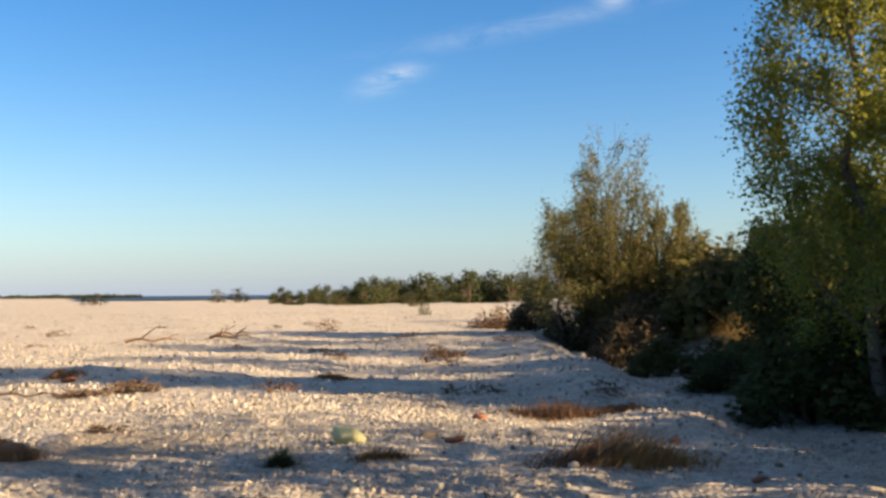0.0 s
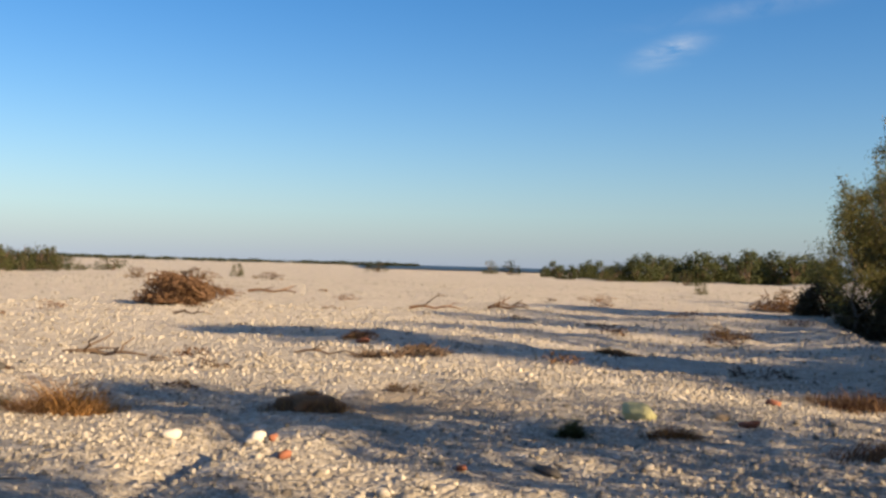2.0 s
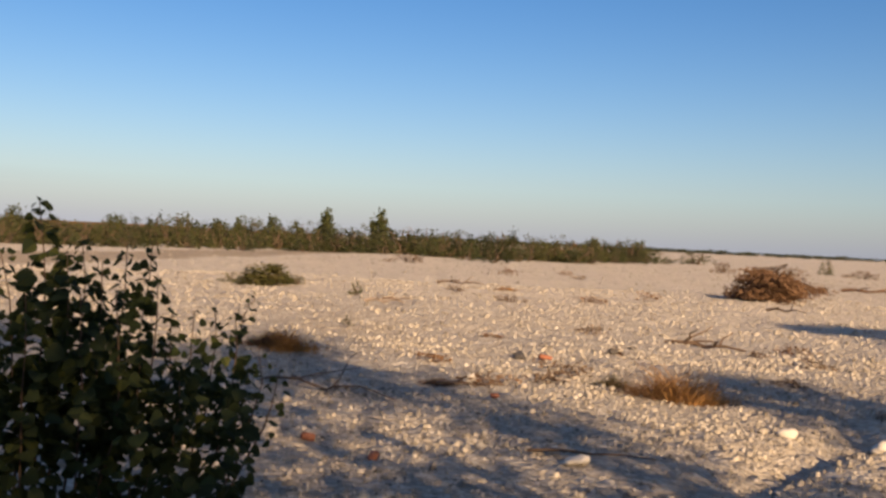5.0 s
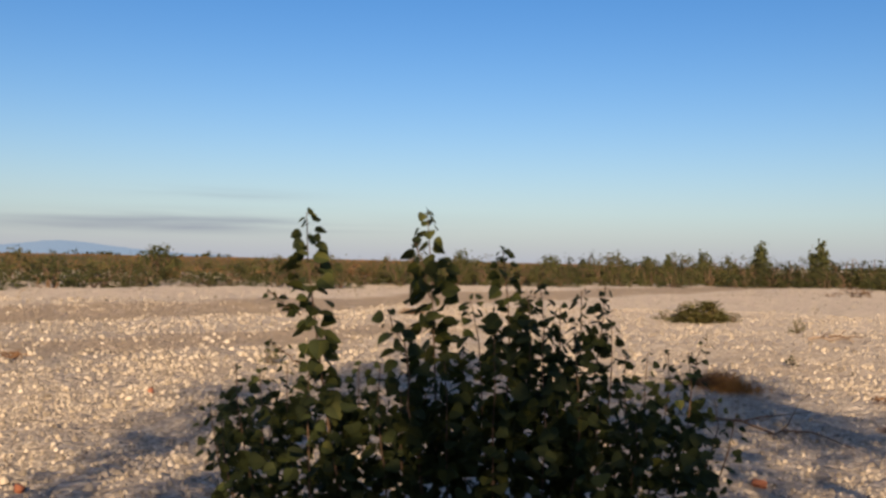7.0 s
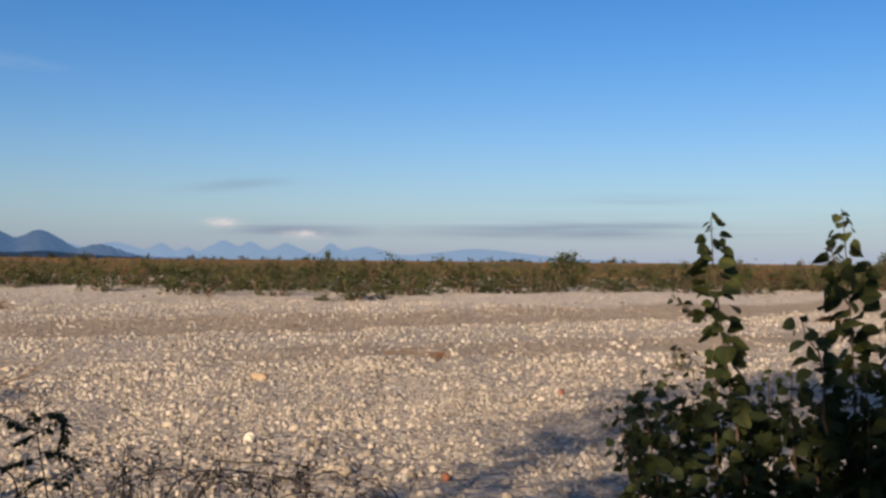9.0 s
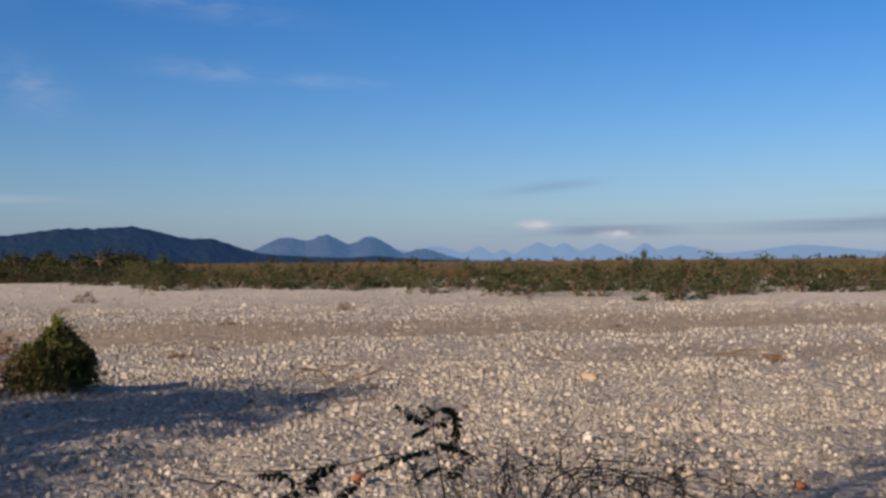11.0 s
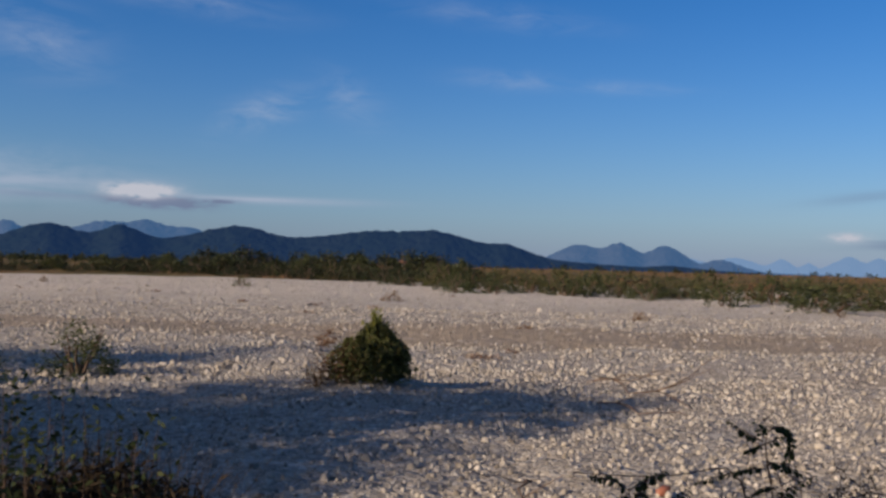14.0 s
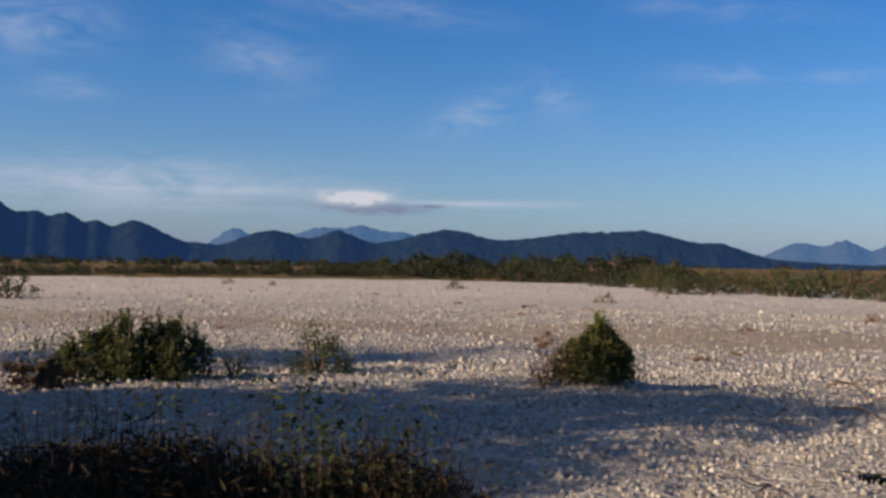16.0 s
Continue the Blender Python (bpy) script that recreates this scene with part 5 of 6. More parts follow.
def pinnate(rib, rng, size):
    """Leaflets in pairs on both sides of a rib, the older ones longer."""
    pieces = []
    pairs = max(5, int(np.linalg.norm(np.diff(rib, axis=0), axis=1).sum() / 0.0085))
    p = curve_through(rib, pairs)
    tan = np.gradient(p, axis=0)
    tan /= np.linalg.norm(tan, axis=1)[:, None] + 1e-9
    for i in range(pairs):
        if i < pairs * 0.12:
            continue
        s = np.cross(tan[i], [0.25, 0.2, 1.0])
        s /= np.linalg.norm(s) + 1e-9
        for sd in (1, -1):
            dr = s * sd * 0.8 + tan[i] * 0.35 + np.array([0, 0, -0.45]) + rng.normal(0, 0.15, 3)
            dr /= np.linalg.norm(dr)
            wd = np.cross(dr, rng.normal(size=3))
            ln = size * rng.uniform(0.8, 1.15) * (1 - 0.4 * (i / pairs) ** 3)
            wd = wd / np.linalg.norm(wd) * ln * 0.26
            o = p[i]
            pieces.append((np.array([o, o + dr * ln * 0.35 + wd, o + dr * ln * 0.75 + wd * 0.85, o + dr * ln, o + dr * ln * 0.75 - wd * 0.85, o + dr * ln * 0.35 - wd]), np.array([[0, 1, 2, 3], [0, 3, 4, 5]])))
    return join(pieces)


def make_seedling(yaw, d, stem, fronds, seed, label, size=0.027):
    """Stem and fronds as lines of (reach across, height), turned to the heading; fronds also lean to and fro."""
    rng = np.random.default_rng(seed)
    x, y = at(yaw, d)
    e = thing("locust_seedling", x, y, label, "seedling")
    a, ground_z = radians(yaw), gz1(x, y)

    def place(line, depth):
        k = np.linspace(0, 1, len(line))
        return [(math.cos(a) * u - math.sin(a) * depth * q, math.sin(a) * u + math.cos(a) * depth * q, z - ground_z) for (u, z), q in zip(line, k)]

    path = curve_through(place(stem, 0.0), 10)
    child("stem", mesh_np("stem", *tube(path, np.linspace(0.0045, 0.0015, 10), 5), M_TWIG, True), e)
    for line in fronds:
        rib = curve_through(place(line, rng.uniform(-0.05, 0.05)), 8)
        fr = child("frond", mesh_np("frond", *tube(rib, np.linspace(0.0025, 0.001, 8), 4), M_TWIG, True), e)
        tagged(child("leaf_blade", mesh_np("leaf_blade", *pinnate(rib, rng, size), M_SAPLING), fr), kind="stuff")
    return e


make_seedling(117.3, 3.05, [(0.10, 0.0), (0.075, 0.6), (0.043, 0.89), (0.012, 1.04), (0.0, 1.11), (0.012, 1.14)],
              [[(0.0, 1.11), (-0.055, 1.135), (-0.104, 1.165)], [(0.0, 1.10), (-0.03, 1.085), (-0.055, 1.07)], [(0.0, 1.10), (0.035, 1.115), (0.066, 1.14)], [(0.012, 1.14), (0.042, 1.175), (0.068, 1.16), (0.085, 1.12), (0.08, 1.08), (0.06, 1.03)],
               [(0.012, 1.045), (0.05, 1.05), (0.107, 1.015)], [(0.04, 0.97), (0.01, 0.975), (-0.045, 0.925)], [(0.04, 0.93), (0.08, 0.97), (0.155, 1.01)], [(0.015, 1.03), (-0.04, 1.025), (-0.112, 1.0), (-0.19, 0.965)], [(0.0, 1.12), (-0.01, 1.15), (-0.02, 1.165)]],
              401, "dark locust seedling with feathery leaves in shade")
make_seedling(124.6, 3.05, [(0.06, 0.0), (0.03, 0.6), (0.0, 0.88), (-0.01, 0.95)],
              [[(-0.01, 0.94), (-0.06, 0.975), (-0.125, 0.98)], [(0.0, 0.93), (0.05, 0.93)], [(-0.01, 0.94), (0.045, 0.97), (0.10, 1.0)], [(0.0, 0.87), (0.09, 0.885), (0.135, 0.91), (0.18, 0.945)], [(-0.01, 0.93), (-0.06, 0.905)], [(0.0, 0.85), (-0.07, 0.86), (-0.13, 0.83)],
               [(0.0, 0.9), (0.04, 0.95), (0.06, 0.985)]], 402, "low locust seedling with drooping feathery leaves", 0.030)
# a bare runner beside them
x, y = at(122.0, 3.1)
e = thing("dry_weed", x, y, "thin bare brown runner between the seedlings", "weed")
a = radians(122.0)
run = curve_through([(math.cos(a) * u, math.sin(a) * u, z - gz1(x, y)) for u, z in ((0.30, 0.02), (0.26, 0.7), (0.20, 1.05), (0.06, 0.99), (-0.09, 0.97), (-0.32, 0.975))], 14)
child("stalk", mesh_np("stalk", *tube(run, np.linspace(0.0035, 0.002, 14), 5), M_TWIG, True), e)

for i, (yaw, d, h, n) in enumerate([(109.0, 3.3, 0.94, 16), (113.0, 3.4, 0.93, 14), (105.4, 3.5, 0.90, 14), (111.0, 3.2, 0.95, 12), (101.0, 3.6, 0.86, 10)]):
    rng = np.random.default_rng(410 + i)
    x, y = at(yaw, d)
    e = thing("dry_weed", x, y, "leafless dry brown weed stalks", "weed")
    for j in range(n):
        a, r = rng.uniform(0, 2 * np.pi), rng.uniform(0.05, 0.42)
        hh = h * rng.uniform(0.75, 1.08) - gz1(x, y)
        pth = wander((r * 0.3 * math.cos(a), r * 0.3 * math.sin(a), -0.03), (r * math.cos(a), r * math.sin(a), hh), 7, 0.02, rng)
        pcs = [tube(pth, np.linspace(0.0035, 0.0012, 7), 4)]
        ends = [pth[6]]
        for q in range(5):
            s = pth[rng.integers(3, 7)]
            t9 = wander(s, s + rng.normal(0, 0.09, 3) + np.array([0, 0, 0.03]), 4, 0.006, rng)
            pcs.append(tube(t9, np.linspace(0.0018, 0.0008, 4), 3))
            ends.append(t9[3])
        stk = child("stalk", mesh_np("stalk", *join(pcs), M_TWIG), e)
        ends = np.array(ends)
        lp = ends[rng.integers(0, len(ends), 60)] + rng.normal(0, 0.016, (60, 3))
        tagged(child("seed_head", mesh_np("seed_head", *leaves(lp, 0.006, rng, 3.0, -0.5), M_SEED), stk), kind="stuff")

def bramble(yaw, d, wide, top, canes, seed):
    """Thin dead canes that rise, arch over and hang down again."""
    rng = np.random.default_rng(seed)
    x, y = at(yaw, d)
    e = thing("dead_bramble", x, y, "tangle of thin arching dead brown canes", "bramble")
    a, ground_z = radians(yaw), gz1(x, y)
    for i in range(canes):
        u0, u1 = rng.uniform(-0.5, 0.5) * wide, rng.uniform(-0.5, 0.5) * wide
        lift = (top - ground_z) * rng.uniform(0.9, 1.04)
        dip = rng.uniform(0.02, 0.12)
        line = [(u0, -0.03), (u0 * 0.9 + u1 * 0.1, lift * 0.7), (u0 * 0.65 + u1 * 0.35, lift), (u0 * 0.2 + u1 * 0.8, lift - dip * 0.3), (u1 * 1.2, lift - dip)]
        dep = rng.uniform(-0.3, 0.3)
        p = curve_through([(math.cos(a) * u - math.sin(a) * dep, math.sin(a) * u + math.cos(a) * dep, z) for u, z in line], 12)
        p[1:] += rng.normal(0, 0.008, (11, 3))
        pcs = [tube(p, np.linspace(0.0042, 0.0015, 12), 4)]
        for q in range(4):
            o = p[rng.integers(5, 12)]
            pcs.append(tube(wander(o, o + rng.normal(0, 0.05, 3) + np.array([0, 0, 0.02]), 4, 0.004, rng), np.linspace(0.002, 0.0008, 4), 3))
        child("cane", mesh_np("cane", *join(pcs), M_TWIG), e)


bramble(108.0, 3.35, 0.75, 0.93, 9, 425)
bramble(100.5, 3.6, 0.7, 0.86, 6, 426)

# ---- grassy mound with weeds close to the path's end ----


def make_mound(cx, cy, wide, deep, tall, n, seed):
    rng = np.random.default_rng(seed)
    e = thing("grass_mound", cx, cy, "dark mound of long grass and weeds in shade", "grass")
    n = int(n * 1.7)
    q = rng.normal(size=(n, 2)) * np.array([0.85 * wide, 0.42 * deep])
    turn = radians(-25)
    q = np.stack([q[:, 0] * math.cos(turn) - q[:, 1] * math.sin(turn), q[:, 0] * math.sin(turn) + q[:, 1] * math.cos(turn)], 1)
    r = np.linalg.norm(q / np.array([1.5 * wide, 1.0 * deep]), axis=1)
    hgt = tall * np.exp(-(r / 1.25) ** 2) + 0.05 * rng.random(n)
    p = np.concatenate([q, np.zeros((n, 1))], 1)
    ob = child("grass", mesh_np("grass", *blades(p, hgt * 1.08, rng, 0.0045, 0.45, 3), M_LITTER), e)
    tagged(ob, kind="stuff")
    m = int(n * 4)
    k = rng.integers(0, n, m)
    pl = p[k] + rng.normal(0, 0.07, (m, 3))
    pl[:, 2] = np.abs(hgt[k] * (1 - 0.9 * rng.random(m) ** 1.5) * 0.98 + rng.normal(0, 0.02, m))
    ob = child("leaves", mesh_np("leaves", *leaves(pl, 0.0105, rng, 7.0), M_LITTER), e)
    tagged(ob, kind="stuff")
    return e


make_mound(-0.75, -3.75, 1.0, 1.0, 0.95, 4000, 430)
make_mound(-1.70, -3.38, 0.42, 0.7, 0.88, 1500, 431)
make_mound(-1.05, -3.75, 0.45, 0.7, 0.78, 1200, 432)
for i, (yaw, d, top, n) in enumerate([(150.6, 3.6, 1.18, 5), (154.6, 3.7, 1.24, 4), (146.8, 3.6, 1.08, 4), (158.6, 3.8, 1.12, 5), (162.0, 3.7, 1.2, 3), (152.4, 3.5, 1.12, 5), (149.0, 3.8, 1.14, 5)]):
    rng = np.random.default_rng(440 + i)
    x, y = at(yaw, d)
    x, y = x + 0.35, y - 0.15
    e = thing("tall_weed", x, y, "tall dark weed with small leaves on thin stalks", "weed")
    for j in range(n):
        a, r = rng.uniform(0, 2 * np.pi), rng.uniform(0.04, 0.22)
        hh = (top - gz1(x, y)) * rng.uniform(0.8, 1.05)
        pth = wander((0, 0, -0.03), (r * math.cos(a), r * math.sin(a), hh), 8, 0.015, rng)
        stk = child("stalk", mesh_np("stalk", *tube(pth, np.linspace(0.0035, 0.0012, 8), 4), M_TWIG), e)
        k = rng.integers(2, 8, 70)
        lp = pth[k] + rng.normal(0, 0.05, (70, 3))
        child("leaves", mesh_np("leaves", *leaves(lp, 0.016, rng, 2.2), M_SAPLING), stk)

# ---- tussocks, driftwood and loose stones on the gravel ----


def tussock(x, y, w, h, mat, seed, label, n=900, lean=0.7, name="grass_tussock", lay=0.0):
    """A tussock of several tufts, each lying its own way."""
    rng = np.random.default_rng(seed)
    e = thing(name, x, y, label, "grass")
    tufts = 7 if w > 0.9 else 4
    for i in range(tufts):
        c = np.array([-0.36 + 0.72 * i / (tufts - 1), rng.uniform(-0.18, 0.18)]) * w
        q = rng.normal(size=(n // tufts, 2)) * np.array([0.13, 0.12]) * w
        hg = h * rng.uniform(0.55, 1.1) * np.clip(1.2 - np.linalg.norm(q + c, axis=1) / (0.55 * w), 0.3, 1.1)
        p = np.concatenate([q + c, np.full((len(q), 1), -0.01)], 1)
        a = rng.normal(0, 1.3)
        dark_side = mat is M_STRAW and i < 0.4 * tufts
        ob = child("tuft", mesh_np("tuft", *blades(p, hg, rng, 0.004 + 0.002 * w, lean * rng.uniform(0.8, 1.4), 3, (lay * math.cos(a), lay * math.sin(a))), M_ROOT if dark_side else mat), e)
        tagged(ob, kind="stuff")
    return e




def mat_is_straw(m):
    return m in (M_STRAW, M_SCRUB_RUST)


TUSSOCKS = [(2.05, 9.45, 1.45, 0.48, M_STRAW, "rust-orange dry grass tussock on the gravel"), (1.95, 13.8, 1.5, 0.30, M_ROOT, "flattened brown grass on the gravel"), (-6.2, 9.1, 1.05, 0.48, M_STRAW, "rust-orange dry grass tussock on the gravel"),
            (-7.0, 9.1, 0.5, 0.2, M_GRASS, "olive grass beside the orange tussock"), (-11.5, 7.6, 1.0, 0.34, M_STRAW, "rust-orange dry grass tussock on the gravel"), (-4.05, 10.0, 0.4, 0.16, M_ROOT, "dark brown root fibres beside the turf clump"),
            (-0.15, 9.85, 0.5, 0.19, M_SCRUB_RUST, "olive-brown weed beside the yellow stone"), (-1.05, 9.65, 0.24, 0.24, M_SCRUB, "small olive weed on the gravel"), (-28.5, 8.2, 1.3, 0.3, M_SCRUB_RUST, "rust-orange dry grass tussock on the gravel"),
            (-21.9, 22.6, 1.0, 0.16, M_STRAW, "low rusty grass patch on the gravel"), (-1.77, 20.2, 0.7, 0.2, M_SCRUB_RUST, "low brown grass clump on the gravel"), (8.35, 26.3, 1.1, 1.4, M_GOLD, "sunlit golden tall grass between the trees"),
            (8.5, 27.4, 1.2, 1.55, M_GOLD, "sunlit golden tall grass between the trees"), (3.0, 14.2, 0.8, 0.12, M_SCRUB_RUST, "flattened brown grass on the gravel"), (-8.55, 7.85, 0.7, 0.12, M_ROOT, "brown dry grass by the white stone"),
            (-9.1, 11.8, 0.3, 0.15, M_ROOT, "dark grass clump on the gravel")]
for i, (x, y, w, h, m, lab) in enumerate(TUSSOCKS):
    tussock(x, y, w, h, m, 500 + i, lab, 1400 if w > 0.6 else 500, 1.2 if h < 0.25 else 1.0, lay=0.7 if mat_is_straw(m) else 0.3)


def stick(x, y, length, turn, radius, mat, seed, label, forks=2, name="driftwood", arch=0.05):
    """A weathered branch lying on the gravel, with side shoots."""
    rng = np.random.default_rng(seed)
    e = thing(name, x, y, label, "driftwood", turn=turn)
    n = 9
    path = wander((-length / 2, 0, 0), (length / 2, 0, 0), n, length * 0.02, rng)
    path[:, 2] = radius * 0.7 + arch * length * np.abs(np.sin(np.linspace(0, 2 * np.pi, n)))
    child("branch", mesh_np("branch", *tube(path, np.linspace(radius, radius * 0.35, n), 6), mat, True), e)
    for i in range(forks):
        s = path[2 + (3 * i) % 6]
        en = s + np.array([rng.uniform(0.1, 0.35), rng.choice([-1, 1]) * rng.uniform(0.1, 0.3), rng.uniform(0.02, 0.22)]) * length
        child("shoot", mesh_np("shoot", *tube(wander(s, en, 5, 0.012 * length, rng), np.linspace(radius * 0.55, radius * 0.2, 5), 5), mat, True), e)
    return e


STICKS = [(-9.9, 15.35, 1.5, 10, 0.05, M_TWIG, "grey-brown driftwood branch with a raised end", 5, 0.03), (-4.7, 5.9, 0.95, 40, 0.014, M_TWIG, "thin dark stick on the shaded gravel", 1, 0.02), (-17.0, 13.8, 0.9, 35, 0.04, M_DRIFT, "weathered driftwood on the gravel", 2, 0.06),
          (-17.4, 14.5, 0.7, 60, 0.03, M_TWIG, "dark stick on the gravel", 1, 0.04), (-8.4, 6.1, 1.7, 20, 0.018, M_TWIG, "thin fallen branch on the shaded gravel", 4, 0.05), (-8.1, 8.0, 0.9, 45, 0.02, M_TWIG, "thin branch by the white stone", 2, 0.03),
          (-11.6, -6.7, 2.6, 60, 0.018, M_TWIG, "long thin fallen branch arching over the gravel", 5, 0.05), (-10.4, -5.9, 1.8, 75, 0.012, M_TWIG, "thin fallen branch on the gravel", 3, 0.04), (-16.5, -1.9, 1.1, 85, 0.02, M_TWIG, "thin bleached stick on the gravel", 1, 0.03),
          (-20.6, -3.4, 0.5, 20, 0.03, M_DRIFT, "short piece of driftwood on the gravel", 1, 0.05), (-13.9, 25.4, 1.2, 0, 0.04, M_TWIG, "dark driftwood stick on the gravel", 2, 0.05), (-21.0, 45.7, 2.4, 10, 0.09, M_ROOT, "brown driftwood log on the gravel", 2, 0.03),
          (-6.0, 15.9, 1.2, 5, 0.025, M_TWIG, "dark stick among the drift twigs", 3, 0.05), (-9.3, 34.0, 1.8, 15, 0.06, M_ROOT, "brown driftwood on the open gravel", 2, 0.05), (-7.0, 35.5, 1.5, 0, 0.06, M_ROOT, "brown driftwood on the open gravel", 2, 0.05),
          (-7.4, 38.0, 1.5, 30, 0.06, M_TWIG, "dark driftwood with a raised fork", 3, 0.1), (-26.5, 25.0, 1.8, 30, 0.05, M_TWIG, "dark drift sticks on the gravel", 3, 0.04), (-5.5, -4.2, 1.3, 30, 0.012, M_TWIG, "thin dark branch on the gravel", 2, 0.05)]
for i, (x, y, ln, tr, r, m, lab, fk, ar) in enumerate(STICKS):
    stick(x, y, ln, tr, r, m, 600 + i, lab, fk, arch=ar)

TWIGS = []
for i in range(6):
    r6 = np.random.default_rng(640 + i)
    pth = wander((-0.5, 0, 0), (0.5, 0, 0), 6, 0.06, r6)
    TWIGS.append(tube(pth, np.linspace(0.016, 0.005, 6), 4))
TWIG_MESHES = {m.name: [mesh_np("twig", v, f, m) for v, f in TWIGS] for m in (M_ROOT, M_TWIG)}


def brushwood(x, y, w, h, n, mat, seed, label, fine=0):
    """A heap of flood-borne brush: single twigs, and the finer stuff among them."""
    rng = np.random.default_rng(seed)
    e = thing("brushwood_pile", x, y, label, "brushwood")
    for i in range(n):
        t = child("twig", TWIG_MESHES[mat.name][i % 6], e)
        r = abs(rng.normal(0, 0.3))
        a = rng.uniform(0, 2 * np.pi)
        zz = h * max(0.05, 1 - r * 1.3) * rng.uniform(0.1, 0.85)
        t.matrix_basis = Matrix.LocRotScale((math.cos(a) * r * w * 0.7, math.sin(a) * r * w * 0.5, zz), Euler((rng.uniform(-0.3, 0.3), rng.uniform(-0.6, 0.6), rng.uniform(0, 6.3))), (rng.uniform(0.35, 0.7) * w, w * 0.5, w * 0.5))
    if fine:
        p = crown_points(fine, rng, w * 0.48, w * 0.32, -0.02, h * 0.9, 22, 0.18)
        p[:, 2] = np.clip(p[:, 2], 0.0, None)
        tagged(child("debris", mesh_np("debris", *leaves(p, 0.03 * w ** 0.5, rng, 4.5), mat), e), kind="stuff")
    return e


brushwood(-17.2, 30.4, 3.0, 1.15, 70, M_ROOT, 660, "big reddish-brown brushwood pile washed up by the flood", 3400)
brushwood(-18.1, 31.9, 2.0, 0.6, 30, M_ROOT, 670, "lower reddish-brown brushwood at the big pile", 1200)
brushwood(-19.6, 36.2, 2.4, 0.6, 30, M_ROOT, 661, "reddish-brown brushwood of the last flood", 900)
brushwood(-5.3, 16.1, 1.0, 0.14, 22, M_TWIG, 662, "flat dark heap of drift twigs", 260)
brushwood(-4.6, 16.9, 1.1, 0.24, 26, M_TWIG, 663, "dark heap of drift twigs", 320)
brushwood(-6.7, 19.7, 0.5, 0.18, 12, M_ROOT, 664, "small dark root clump on the gravel", 200)
def turf_clump(x, y, w, h, turn, seed, label):
    """A sod torn out by the flood: a few matted lumps grown into one, bristling with dead grass and roots."""
    rng = np.random.default_rng(seed)
    e = thing("turf_clump", x, y, label, "turf clump", turn=turn)
    for cx, cy, k in ((-0.24, 0.03, 0.55), (0.02, -0.05, 0.72), (0.27, 0.06, 0.5)):
        bm = lump(3, rng, (w * 0.42 * k, w * 0.34 * k, h * 0.75 * k), 0.3)
        bmesh.ops.translate(bm, vec=(cx * w, cy * w, h * 0.3 * k), verts=bm.verts)
        child("sod", bm_mesh(bm, "sod", M_TURF), e)
    n = 1500
    p = np.concatenate([rng.normal(0, 1, (n, 2)) * np.array([0.27, 0.15]) * w, np.zeros((n, 1))], 1)
    p[:, 2] = h * 0.62 * np.exp(-(p[:, 0] / (0.36 * w)) ** 2 - (p[:, 1] / (0.22 * w)) ** 2) - 0.01
    for mat, part_of in ((M_ROOT, p[: n * 2 // 3]), (M_STRAW, p[n * 2 // 3:])):
        tagged(child("dead_grass", mesh_np("dead_grass", *blades(part_of, 0.10, rng, 0.004, 1.2, 2), mat), e), kind="stuff")


turf_clump(-3.85, 10.0, 0.74, 0.24, 20, 671, "dark brown matted clump of turf on the gravel")
turf_clump(-6.95, 19.75, 0.5, 0.18, 50, 672, "small brown clump of turf beside an orange shard")
brushwood(-3.3, 11.6, 0.5, 0.12, 12, M_TWIG, 665, "small scatter of dark twigs", 140)
brushwood(3.2, 46.0, 2.4, 0.55, 24, M_ROOT, 666, "rust-brown brushwood by the channel", 700)
brushwood(0.6, 25.6, 0.9, 0.25, 16, M_TWIG, 667, "dark drift twigs on the gravel", 260)
brushwood(-14.0, -15.0, 0.6, 0.4, 14, M_ROOT, 668, "reddish dead brush on the gravel", 200)
brushwood(-3.25, -13.1, 1.0, 0.36, 18, M_ROOT, 669, "brown dead brush beside the dense bush", 300)


# small drift left by the flood, strewn along the old water lines
rng = np.random.default_rng(690)
for i in range(46):
    yaw = rng.uniform(-14, 48)
    d = 11 + 44 * rng.random() ** 1.3
    x, y = at(yaw, d)
    if x > 3.2:
        continue
    big = rng.uniform(0.35, 0.9) * (1 + d / 60)
    brushwood(x, y, big, big * rng.uniform(0.10, 0.28), 5, M_TWIG if rng.random() < 0.5 else M_ROOT, 900 + i, "small flat wisp of brown flood drift on the gravel", 70)
for i in range(16):
    x, y = at(rng.uniform(92, 160), 14 + 50 * rng.random())
    brushwood(x, y, rng.uniform(0.3, 0.8), 0.1, 4, M_ROOT, 960 + i, "small flat wisp of brown flood drift on the gravel", 50)


def loose_stone(x, y, w, h, mat, seed, label, name="loose_stone", squash=None, category="stone"):
    rng = np.random.default_rng(seed)
    ob = new(name, bm_mesh(lump(3, rng, squash or (1.0, rng.uniform(0.6, 0.9), 1.0), 0.2), name, mat))
    ob.matrix_basis = Matrix.LocRotScale((x, y, gz1(x, y) + h * 0.32), Euler((rng.uniform(-0.2, 0.2), rng.uniform(-0.2, 0.2), rng.uniform(0, 6.3))), (w / 2, w / 2, h / 2))
    return tagged(ob, label, category)


